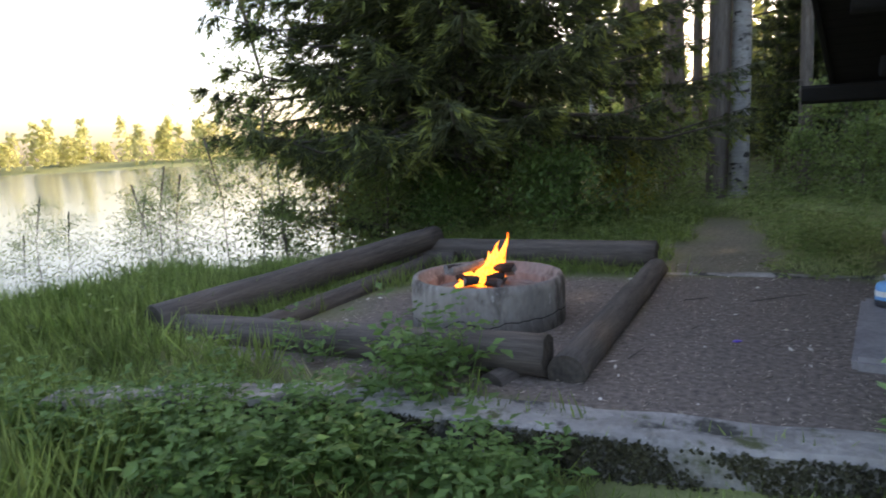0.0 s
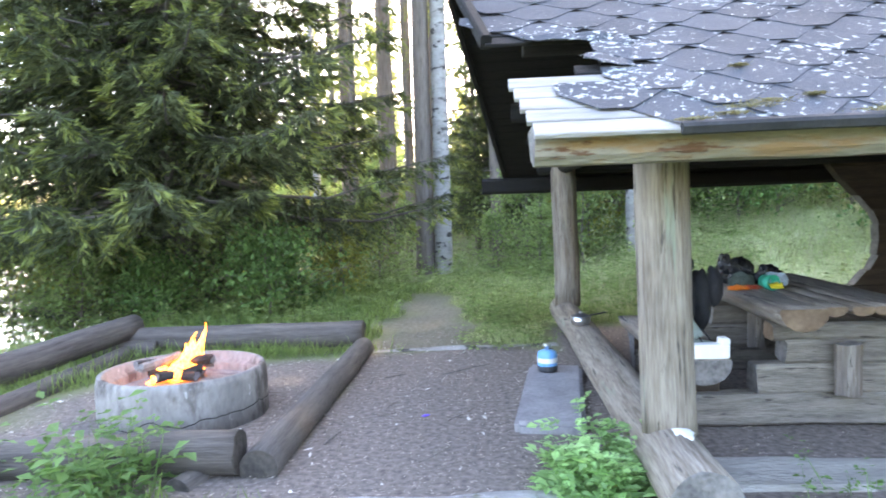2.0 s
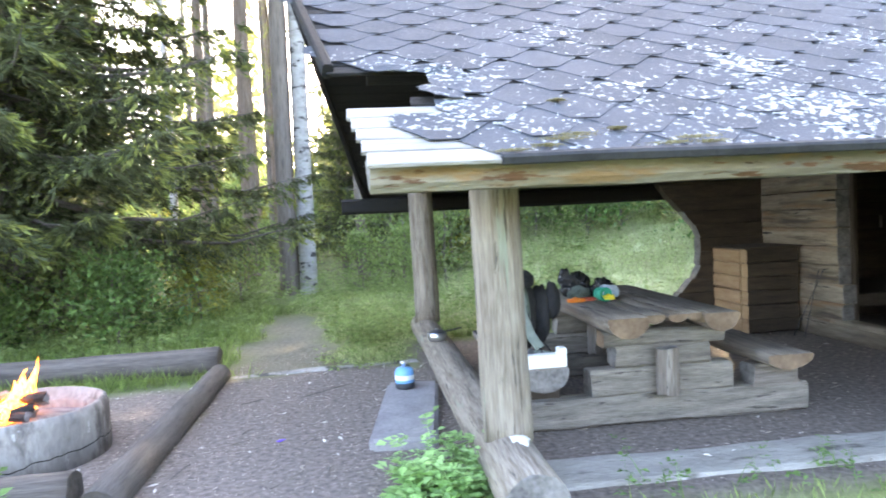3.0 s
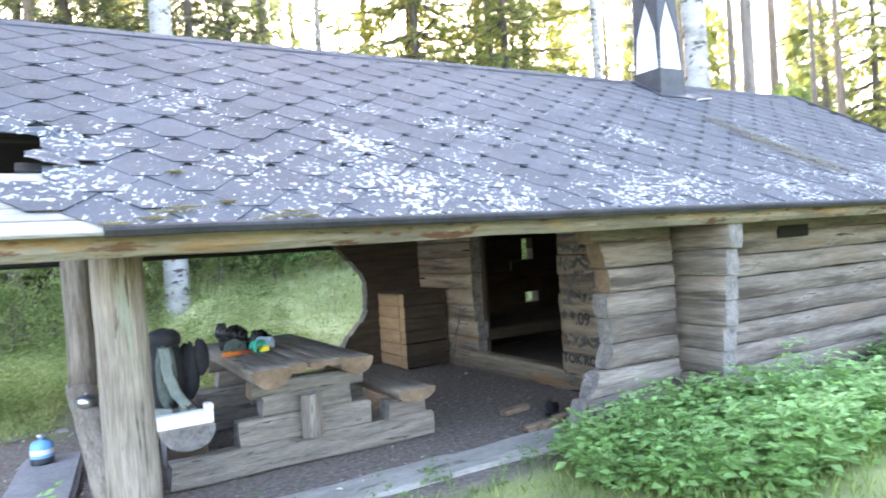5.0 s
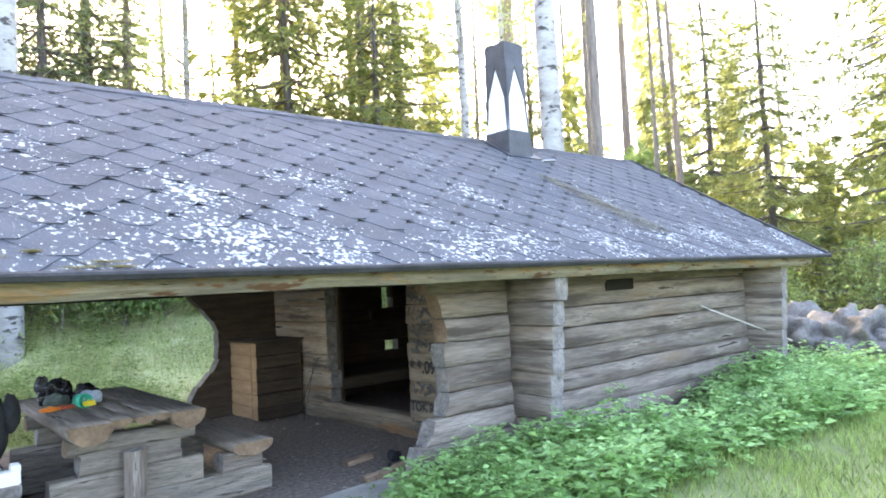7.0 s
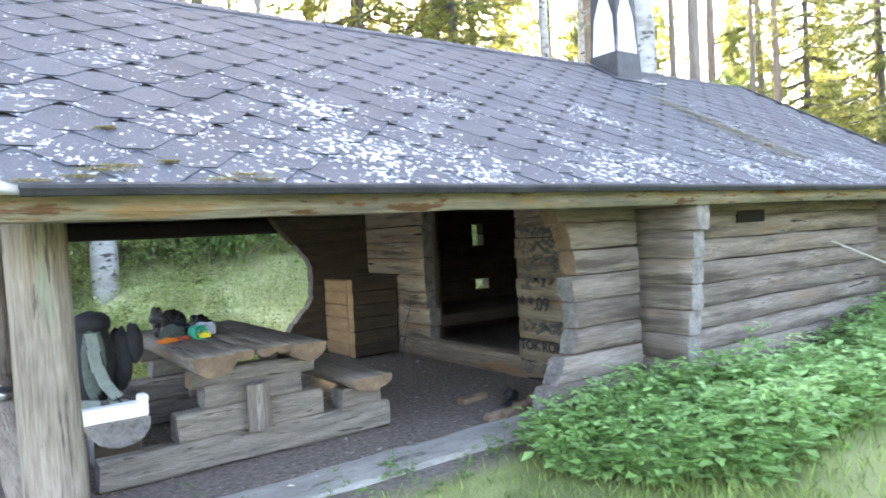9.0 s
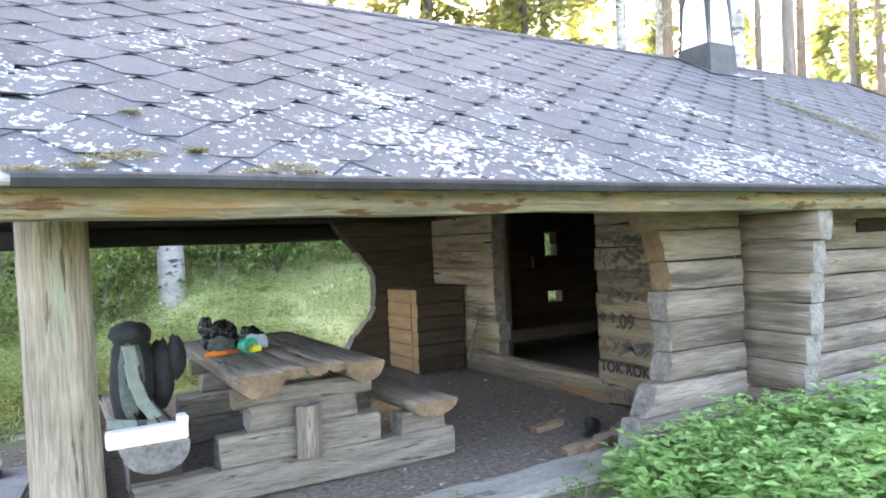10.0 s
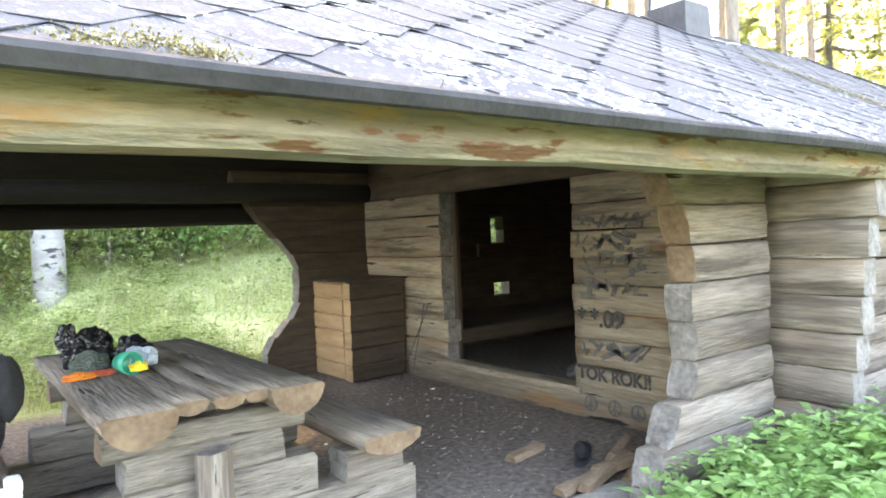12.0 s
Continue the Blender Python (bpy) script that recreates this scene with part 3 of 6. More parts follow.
for k in range(12):
    z = 0.10 + BACK_COURSE * (k + 0.5)
    gaps = []
    if 3 <= k <= 3:
        gaps = [(6.72, 6.98)]
    if k in (7, 8):
        gaps = [(6.70, 6.92)]
    if k == 6:
        gaps = [(6.45, 6.50)]
    x0 = bends[k]
    sk = (bends[min(k + 1, 11)] - bends[max(k - 1, 0)]) / (2 * BACK_COURSE)
    for a, b in gaps + [(9.88, None)]:
        # high log ends use the shade-darkened wood too
        sweep("log", (x0, YB + 0.075, z), (a, YB + 0.075, z), rect(0.155, BACK_COURSE + 0.006, 0.015), [M["inner_shade_wood"], M["end_grey"] if k < 8 else M["inner_shade_wood"]], back, segs=8, jit=0.006, seed=400 + k, skew=(sk, 0))
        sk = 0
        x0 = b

sweep("log", (3.66, YB + 0.075, 0.03), (9.88, YB + 0.075, 0.03), rect(0.17, 0.16, 0.02), [M["inner_shade_wood"], M["end_grey"]], back, segs=10, jit=0.006, seed=398)

# posts, rail, beams
post = thing("post", "thick round debarked grey log post with insect tracks", "post", "posts of the shelter")
sweep("shaft", (0.64, Y0 + 0.02, 0.30), (0.62, Y0 + 0.02, 1.95), circle(0.133, 20), [M["post_wood"], M["end_grey"]], post, segs=14, jit=0.006, taper=0.97)
post_b = thing("post", "round debarked grey log post on the gable side", "post", "posts of the shelter")
sweep("shaft", (0.60, YB - 0.1, 0.30), (0.58, YB - 0.1, 1.95), circle(0.145, 18), [M["post_wood"], M["end_grey"]], post_b, segs=10, jit=0.006, taper=0.96)
rail = thing("log_rail", "long grey round log lying between the posts", "log")
sweep("log", (0.64, 0.12, 0.20), (0.57, 5.6, 0.21), circle(0.155, 18), [M["post_wood"], M["end_grey"]], rail, segs=18, jit=0.007, taper=0.95)

roof = tagged(new("roof"), "pitched hexagonal shingle roof with lichen and a torn corner", "roof", kind="structure")
TH = math.atan(SLOPE)
SL = 3.0 / math.cos(TH)
CO, SI = math.cos(TH), math.sin(TH)
X1 = 10.38


def verge(s):
    """Where the roof starts on the left, by the distance up the slope."""
    return -0.02 - 0.58 * s / SL


def on_roof(x, s, lift=0.0):
    return Vector((x, s * CO - lift * SI, EAVE_Z + s * SI + lift * CO))


def on_back(x, s, lift=0.0):
    return Vector((x, 6 - s * CO + lift * SI, EAVE_Z + s * SI + lift * CO))


sweep("beam", (-0.03, 0.225, 1.70), (10.1, 0.225, 1.70), rect(0.20, 0.185, 0.035), [M["beam_wood"], M["end_grey"]], roof, "pale squared eave beam with brown knots and stains", segs=26, jit=0.010, seed=5)
sweep("beam", (-0.35, 5.78, 1.70), (10.1, 5.78, 1.70), rect(0.20, 0.19, 0.03), [M["soot_shade_wood"]], roof, segs=12, jit=0.006)
sweep("beam", (-0.5, 3.0, 3.33), (10.3, 3.0, 3.33), circle(0.11, 12), [M["soot_shade_wood"]], roof, segs=12, jit=0.006)
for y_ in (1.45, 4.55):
    sweep("beam", (0.0, y_, EAVE_Z + SLOPE * 1.45 - 0.17), (10.3, y_, EAVE_Z + SLOPE * 1.45 - 0.17), circle(0.1, 12), [M["soot_shade_wood"]], roof, segs=12, jit=0.006)
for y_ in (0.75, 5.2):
    sweep("plate_log", (0.3, y_, 1.90), (5.0, y_, 1.90), circle(0.1, 12), [M["soot_shade_wood"]], roof, segs=10, jit=0.006)
sweep("tie_beam", (0.6, 0.70, 1.90), (0.6, 5.85, 1.90), circle(0.1, 12), [M["soot_shade_wood"]], roof, segs=10, jit=0.006)
# bare deck boards along the eave, the torn part left out
BW = 0.125
nb = int(SL / BW)
for i in range(nb):
    s = BW * (i + 0.5)
    x0 = verge(s)
    if 5 <= i <= 8:
        x0 = (0.20, 0.33, 0.45, 0.38)[i - 5]
    sweep("board", on_roof(x0, s, -0.016), on_roof(X1, s, -0.016), rect(BW - 0.014, 0.022, 0.004), [M["pale_board"] if i < 5 else M["soot_shade_wood"]], roof, segs=4, jit=0.002, up=(0, -SI, CO), seed=600 + i)
    sweep("board", on_back(verge(s) - 0.0, s, -0.016), on_back(X1, s, -0.016), rect(BW - 0.002, 0.022, 0.003), [M["soot_shade_wood"]], roof, segs=3, jit=0.001, up=(0, SI, CO), seed=700 + i)
# near-black sheet under the boards, carrying the same painted shade
mesh("soffit", [on_roof(0.5, 0.2, -0.04), on_roof(X1, 0.2, -0.04), on_roof(X1, SL, -0.04), on_roof(-0.5, SL, -0.04), on_roof(-0.2, 1.2, -0.04), on_roof(0.5, 1.15, -0.04)], [(0, 1, 2, 3, 4, 5)], M["soot_shade_wood"], roof)
mesh("back_covering", [on_back(verge(0), 0, 0.006), on_back(X1, 0, 0.006), on_back(X1, SL, 0.006), on_back(verge(SL), SL, 0.006)], [(3, 2, 1, 0)], M["shingle"], roof)
sweep("drip_edge", on_roof(0.52, 0.0, 0.0), on_roof(X1 + 0.03, 0.0, 0.0), rect(0.04, 0.05, 0.01), [M["drip"]], roof, segs=20, jit=0.004, up=(0, -SI, CO), seed=8)
for i in range(2):
    sweep("verge_trim", on_roof(X1 + 0.02, 0, 0.0) if i == 0 else on_back(X1 + 0.02, 0, 0), on_roof(X1 + 0.02, SL, 0.0), rect(0.05, 0.06, 0.01), [M["drip"]], roof, segs=6, jit=0.003)
sweep("verge_trim", on_roof(verge(1.15), 1.15, 0.0), on_roof(verge(SL), SL, 0.0), rect(0.06, 0.08, 0.01), [M["soot_shade_wood"]], roof, segs=6, jit=0.004)
sweep("verge_trim", on_back(verge(0), 0, 0.0), on_back(verge(SL), SL, 0.0), rect(0.06, 0.1, 0.01), [M["soot_shade_wood"]], roof, segs=6, jit=0.004)
cap_v, cap_f = [], []
for i in range(40):
    xa = verge(SL) + (X1 + 0.02 - verge(SL)) * i / 40
    xb = xa + 0.275
    b0 = len(cap_v)
    cap_v += [on_roof(xa, SL - 0.13, 0.016), on_roof(xb, SL - 0.13, 0.012), on_roof(xb, SL, 0.014), on_roof(xa, SL, 0.019), on_back(xa, SL - 0.13, 0.016), on_back(xb, SL - 0.13, 0.012)]
    cap_f += [(b0, b0 + 1, b0 + 2, b0 + 3), (b0 + 3, b0 + 2, b0 + 5, b0 + 4)]
mesh("ridge_cap", cap_v, cap_f, M["shingle"], roof)
# felt under the first rows of shingles
mesh("underlay", [on_roof(0.56, 0.0, 0.001), on_roof(X1, 0.0, 0.001), on_roof(X1, 0.6, 0.001), on_roof(0.42, 0.6, 0.001), on_roof(0.36, 0.19, 0.001)], [(0, 1, 2, 3, 4)], M["shingle"], roof)

# ---------------------------------------------------------------- chimney
chim = thing("chimney", "tapering sheet metal chimney, white faces and black cap, on the ridge", "chimney")
CHX, CHY = 7.18, 2.78


def frustum(name, cx, cy, z0, z1, a0, b0, a1, b1, mat_, parent, label=""):
    v = [(cx + sx * a / 2, cy + sy * b / 2, z) for z, a, b in ((z0, a0, b0), (z1, a1, b1)) for sx, sy in ((-1, -1), (1, -1), (1, 1), (-1, 1))]
    f = [(3, 2, 1, 0), (4, 5, 6, 7)] + [(i, (i + 1) % 4, 4 + (i + 1) % 4, 4 + i) for i in range(4)]
    return mesh(name, v, f, mat_, parent, label)


frustum("base", CHX, CHY, 3.15, 3.60, 0.46, 0.46, 0.43, 0.43, M["black_metal"], chim)
frustum("flue_casing", CHX, CHY, 3.58, 4.6, 0.41, 0.41, 0.33, 0.33, M["white_metal"], chim)
frustum("cap", CHX, CHY, 4.50, 4.81, 0.38, 0.38, 0.36, 0.36, M["black_metal"], chim)
for sx, sy in ((-1, -1), (1, -1), (1, 1), (-1, 1)):
    c0 = Vector((CHX + sx * 0.20, CHY + sy * 0.20, 3.60))
    c1 = Vector((CHX + sx * 0.18, CHY + sy * 0.18, 4.51))
    for ax, sg in ((Vector((1, 0, 0)), -sx), (Vector((0, 1, 0)), -sy)):
        out = Vector((0, sy, 0)) if ax.x else Vector((sx, 0, 0))
        v = [c0 + out * 0.008, c0 + ax * sg * 0.02 + out * 0.008, c0.lerp(c1, 0.5) + ax * sg * 0.04 + out * 0.009, c1 + ax * sg * 0.19 + out * 0.01, c1 + out * 0.01, c0.lerp(c1, 0.5) + out * 0.009]
        mesh("corner_strip", v + [p - out * 0.012 for p in v], [(0, 1, 2, 3, 4, 5), (11, 10, 9, 8, 7, 6)] + [(i, i + 6, (i + 1) % 6 + 6, (i + 1) % 6) for i in range(6)], M["black_metal"], chim)
mesh("flashing", [on_roof(6.85, SL - 0.62, 0.02), on_roof(7.5, SL - 0.62, 0.02), on_roof(7.5, SL, 0.025), on_roof(6.85, SL, 0.025), on_roof(6.85, SL - 0.62, 0.012), on_roof(7.5, SL - 0.62, 0.012), on_roof(7.5, SL, 0.012), on_roof(6.85, SL, 0.012)], [(0, 1, 2, 3), (0, 4, 5, 1), (1, 5, 6, 2), (3, 7, 4, 0)], M["black_metal"], chim)
sweep("flashing_edge", on_roof(7.42, SL - 0.70, 0.03), on_roof(7.72, SL - 0.62, 0.03), rect(0.05, 0.012, 0.003), [M["white_metal"]], chim, segs=2, jit=0)

# ---------------------------------------------------------------- round the fire
LOGM = [M["dark_log"], M["dark_end"]]


def seat_log(p0, p1, r, label, taper=0.96, seed=1):
    o = thing("seat_log", label, "log", "logs round the fire")
    sweep("log", p0, p1, circle(r, 18), LOGM, o, segs=16, jit=0.008, taper=taper, seed=seed)
    return o


seat_log((-1.66, 1.0, 0.12), (-4.55, 0.98, 0.05), 0.125, "dark weathered round log seat lying on a stump", 0.95, 1)
seat_log((-1.60, 4.28, 0.18), (-4.28, 4.22, 0.17), 0.135, "dark weathered round log seat with a chipped end", 0.95, 2)
seat_log((-1.53, 0.93, 0.05), (-1.58, 4.15, 0.06), 0.11, "grey half-sunk round log edging the fire place", 0.95, 3)
seat_log((-4.74, 0.86, 0.10), (-4.10, 4.30, 0.31), 0.150, "thick dark round log raised across the others", 0.85, 4)
seat_log((-4.02, 1.20, 0.03), (-4.05, 4.1, 0.05), 0.095, "dark round log lying flat on the earth", 0.95, 5)
seat_log((-4.45, 4.0, 0.08), (-3.75, 4.1, 0.08), 0.10, "short dark log under the raised log", 1.0, 6)
stump = thing("log_stump", "short dark round log block under a seat log", "stump")
sweep("block", (-1.92, 0.76, -0.02), (-1.86, 1.06, -0.03), circle(0.085, 14), LOGM, stump, segs=3, jit=0.01)

ring = thing("fire_ring", "cracked grey concrete ring holding a wood fire", "fire pit")
RX, RY = -2.51, 2.12
lathe("ring_wall", [(0.50, -0.03), (0.590, -0.03), (0.592, 0.15), (0.590, 0.30), (0.575, 0.355), (0.555, 0.36), (0.535, 0.355), (0.525, 0.30), (0.495, 0.285), (0.485, 0.27), (0.48, 0.0)], M["ring"], ring, (RX, RY, 0), 64)
cr = random.Random(4)
a_ = -2.9
pts = []
while a_ < 0.6:
    pts.append((RX + 0.594 * math.cos(a_), RY + 0.594 * math.sin(a_), 0.12 + 0.05 * noise.noise((a_ * 3, 1, 2)) + cr.uniform(-0.008, 0.008) + 0.02 * a_))
    a_ += 0.06
cv = []
for p in pts:
    cv += [(p[0], p[1], p[2] - 0.004), (p[0], p[1], p[2] + 0.004)]
mesh("crack", cv, [(2 * i, 2 * i + 2, 2 * i + 3, 2 * i + 1) for i in range(len(pts) - 1)], M["char"], ring)
lathe("ash_bed", [(0.001, 0.26), (0.2, 0.265), (0.35, 0.24), (0.485, 0.22)], M["ash"], ring, (RX, RY, 0), 32)
fire = thing("campfire", "burning split logs with orange flames in the ring", "fire")
fr = random.Random(11)
for i in range(7):
    a = fr.uniform(0, 6.28)
    c = Vector((RX - 0.06 + fr.uniform(-0.12, 0.12), RY + fr.uniform(-0.12, 0.12), 0.30 + 0.02 * i))
    d = Vector((math.cos(a), math.sin(a), fr.uniform(-0.1, 0.25))) * 0.17
    sweep("burning_log", c - d, c + d, circle(0.036, 8), [M["char"], M["ash"]] if i % 3 else [M["ash"], M["ash"]], fire, segs=4, jit=0.02, seed=40 + i)


def tongue(c, w, h, lean, seed):
    r = random.Random(seed)
    n, verts, faces = 9, [], []
    for k in range(9):
        f = k / 8
        rad = w * (math.sin(math.pi * min(1, f * 0.85 + 0.15)) ** 1.1) * (1 - f * 0.75) + 0.001
        ox = lean[0] * f * f + 0.03 * math.sin(f * 7 + seed) * f
        oy = lean[1] * f * f + 0.03 * math.cos(f * 6 + seed * 2) * f
        for i in range(n):
            a = 2 * math.pi * i / n
            q = rad * (1 + 0.35 * noise.noise((math.cos(a) * 1.5 + seed, math.sin(a) * 1.5, f * 4)))
            verts.append((c[0] + ox + q * math.cos(a), c[1] + oy + q * math.sin(a), c[2] + h * f))
    for k in range(8):
        for i in range(n):
            faces.append((k * n + i, k * n + (i + 1) % n, (k + 1) * n + (i + 1) % n, (k + 1) * n + i))
    return mesh("flame", verts, faces, M["flame"], fire, smooth=True)


for i, (dx, dy, w, h, lx, ly) in enumerate(((-0.08, -0.02, 0.10, 0.15, 0.05, 0.02), (0.03, -0.05, 0.09, 0.18, 0.02, 0.0), (-0.16, 0.06, 0.07, 0.16, 0.04, 0.02), (-0.02, 0.0, 0.085, 0.26, 0.10, 0.05), (0.05, 0.03, 0.075, 0.34, 0.08, 0.04), (-0.12, -0.05, 0.075, 0.17, 0.05, 0.02), (0.0, -0.10, 0.065, 0.20, 0.06, 0.03), (0.10, 0.08, 0.05, 0.40, 0.05, 0.03), (-0.2, 0.03, 0.05, 0.09, 0.02, 0), (-0.06, 0.1, 0.06, 0.24, 0.06, 0.03), (-0.15, -0.16, 0.045, 0.07, 0.05, 0))):
    tongue((RX + dx - 0.02, RY + dy, 0.27), w, h, (lx, ly), i + 1)

# kerbs and slabs
for name, p0, p1, w, h in (("kerb", (-4.25, -0.30, -0.13), (-2.52, 0.44, -0.13), 0.30, 0.30), ("kerb", (-2.42, 0.34, -0.13), (-1.3, 0.45, -0.13), 0.34, 0.30), ("kerb", (-1.3, 0.45, -0.13), (0.42, 0.62, -0.13), 0.36, 0.30), ("kerb", (0.85, 0.95, -0.12), (3.95, 0.97, -0.12), 0.46, 0.30), ("kerb", (-1.5, 4.22, -0.07), (0.4, 4.42, -0.07), 0.16, 0.17)):
    k_ = thing(name, "worn grey concrete kerb flush with the trampled earth", "kerb", "concrete kerbs")
    sweep("beam", p0, p1, [(a_ * w / 2 * 1.0, b_ * h / 2) for a_, b_ in ((0.98, -1), (1, -0.3), (0.97, 0.4), (0.93, 0.82), (0.80, 0.96), (0.4, 1.0), (0.0, 0.98), (-0.4, 1.0), (-0.8, 0.97), (-0.94, 0.80), (-1, 0.35), (-0.97, -0.3), (-0.98, -1))], [M["pale_concrete" if p0[0] == 0.85 else "concrete"]], k_, segs=54, jit=0.016, smooth=False)
# moss and dirt grown over the kerbs' outer faces
km = np.random.default_rng(71)
for (ax_, ay_), (bx_, by_) in (((-4.25, -0.3), (-2.52, 0.44)), ((-2.42, 0.34), (-1.3, 0.45)), ((-1.3, 0.45), (0.42, 0.62))):
    f_ = km.uniform(0, 1, 5200)
    z_ = km.uniform(-0.26, 0.0, 5200)
    along = f_ * math.hypot(bx_ - ax_, by_ - ay_)
    keep_ = np.sin(along * 5.1 + 2 * np.sin(along * 2.3)) * 0.5 + np.sin(along * 13 + z_ * 25) * 0.35 + km.normal(size=5200) * 0.25 > -0.25
    nv = np.array([by_ - ay_, -(bx_ - ax_), 0]) / math.hypot(bx_ - ax_, by_ - ay_)
    c_ = np.stack([ax_ + (bx_ - ax_) * f_, ay_ + (by_ - ay_) * f_, z_], -1) + nv * km.uniform(0.172, 0.192, 5200)[:, None]
    c_ = c_[keep_]
    mo = cloud_mesh("kerb_moss", leaf_cloud(c_, km.normal(size=c_.shape), 0.026, 0.020, 0.2, np.tile(nv, (len(c_), 1)) + km.normal(size=c_.shape) * 0.3), M["dark_moss"])
    tagged(mo, "dark damp moss on the kerb's outer face", "moss", kind="stuff")
sweep("footing", (4.7, 0.70, -0.02), (9.9, 0.70, -0.02), rect(0.3, 0.16, 0.02), [M["concrete"]], front, segs=14, jit=0.01, smooth=False)
for cx, cy, sx, sy, rz in ((0.2, 2.42, 0.44, 1.62, -6),):
    s_ = tagged(slab("stone_slab", cx, cy, -0.05, 0.075, sx, sy, M["slab"], None, "", 0.03, rz, 0.02), "flat grey stone slab beside the log rail", "stone slab")

can = thing("gas_canister", "light blue gas canister with a burner on top", "gas canister")
lathe("body", [(0.001, 0.0), (0.078, 0.0), (0.082, 0.012), (0.082, 0.045), (0.080, 0.05)], M["black_metal"], can, (0.2, 2.98, 0.075), 20)
lathe("can", [(0.081, 0.05), (0.081, 0.14), (0.07, 0.165), (0.035, 0.18), (0.001, 0.18)], M["blue_tin"], can, (0.2, 2.98, 0.075), 20)
lathe("valve", [(0.02, 0.17), (0.02, 0.20), (0.035, 0.205), (0.035, 0.225), (0.001, 0.225)], M["steel"], can, (0.2, 2.98, 0.075), 12)
pan = thing("cooking_pot", "small steel cooking pot with a dark handle on the log", "pot")
lathe("bowl", [(0.001, 0.0), (0.065, 0.0), (0.085, 0.02), (0.09, 0.08), (0.086, 0.08), (0.08, 0.02), (0.001, 0.012)], M["steel"], pan, (0.55, 3.55, 0.355), 20)
sweep("handle", (0.63, 3.60, 0.43), (0.80, 3.70, 0.44), rect(0.02, 0.012, 0.003), [M["black_metal"]], pan, segs=2, jit=0)
lathe("lid", [(0.09, 0.08), (0.05, 0.10), (0.001, 0.105)], M["black_metal"], pan, (0.55, 3.55, 0.355), 20)

lid_ = [c for c in pan.children if c.name.startswith("lid")][0]
lathe("knob", [(0.001, 0.12), (0.014, 0.12), (0.016, 0.112), (0.01, 0.104)], M["steel"], lid_, (0.55, 3.55, 0.355), 10, "small steel lid knob")
can_ = [c for c in can.children if c.name.startswith("can")][0]
lathe("label_band", [(0.0825, 0.075), (0.0825, 0.115)], M["white_board"], can_, (0.2, 2.98, 0.075), 20, "pale band round the can")
val_ = [c for c in can.children if c.name.startswith("valve")][0]
sweep("tap", (0.2, 2.98, 0.265), (0.245, 2.95, 0.265), circle(0.006, 6), [M["black_metal"]], val_, segs=2, jit=0)
crk = random.Random(6)
for i in range(9):
    y = 0.5 + 0.52 * i + crk.uniform(-0.1, 0.1)
    a = crk.uniform(55, 125)
    c = Vector((0.635 - 0.012 * i + 0.1545 * math.cos(radians(a)), y, 0.20 + 0.1545 * math.sin(radians(a))))
    sweep("check_crack", c, c + Vector((0.01, crk.uniform(0.2, 0.45), 0.0)), rect(0.006, 0.006, 0.001), [M["dark_log"]], rail, segs=4, jit=0.01, seed=i, label="dark drying crack")
flake = blob("pale_scar", (0.66, 0.62, 0.342), (0.055, 0.12, 0.016), M["white_board"], rail, "pale bare scar in the wood", 0.4, 3, 2)

# ---------------------------------------------------------------- table and benches
TW = [M["grey_wood"], M["end_grain"]]
FEET = [M["dirty_wood"], M["end_grey"]]
table = thing("log_table", "heavy grey split-log picnic table on stacked log feet", "table")
TOP = 0.775
for x, w, h, a in ((1.63, 0.29, 0.13, 1.52), (1.845, 0.15, 0.05, 1.60), (1.99, 0.14, 0.045, 1.57), (2.12, 0.12, 0.045, 1.60), (2.29, 0.25, 0.12, 1.54)):
    sweep("plank", (x, a, TOP - 0.012), (x, 3.55, TOP - 0.012), halflog(w, h), TW, table, segs=8, jit=0.006, taper=1.0, seed=int(x * 100), skew=(-0.12, 0))
for y in (1.80, 3.25):
    sweep("crossbeam", (1.52, y, 0.60), (2.40, y, 0.60), rect(0.16, 0.11, 0.02), [M["dirty_wood"], M["end_grain"]], table, segs=5, jit=0.008, seed=21)
    sweep("foot_log", (1.60, y, 0.475), (2.28, y, 0.475), rect(0.17, 0.15, 0.02), FEET, table, segs=5, jit=0.008, seed=22)
    sweep("foot_log", (1.42, y, 0.30), (2.45, y, 0.30), rect(0.17, 0.19, 0.02), FEET, table, segs=5, jit=0.008, seed=23)
    sweep("sleeper_log", (0.95, y, 0.11), (3.0, y, 0.11), rect(0.18, 0.20, 0.02), FEET, table, segs=8, jit=0.008, seed=24)
    sweep("peg", (1.93, y - 0.15, 0.22), (1.93, y - 0.15, 0.54), rect(0.15, 0.12, 0.04), WALL_MATS, table, segs=4, jit=0.01, seed=25)
bench = thing("log_bench", "grey split-log bench on squared log feet", "bench", "benches at the table")
sweep("seat", (2.80, 1.58, 0.43), (2.78, 3.5, 0.43), halflog(0.34, 0.10), TW, bench, segs=8, jit=0.008, seed=31, skew=(-0.15, 0))
for y in (1.80, 3.25):
    sweep("foot_log", (2.60, y, 0.285), (2.92, y, 0.285), rect(0.18, 0.15, 0.02), WALL_MATS, bench, segs=3, jit=0.008, seed=32)
    sweep("foot_log", (2.60, y + 0.01, 0.20), (2.95, y + 0.01, 0.20), rect(0.19, 0.05, 0.015), WALL_MATS, bench, segs=3, jit=0.006, seed=33)
    sweep("brace", (2.45, y + 0.02, 0.12), (2.98, y + 0.02, 0.12), rect(0.195, 0.17, 0.02), FEET, bench, segs=3, jit=0.008, seed=34)
bench2 = thing("log_bench", "grey split-log bench carrying a backpack and a white board", "bench", "benches at the table")
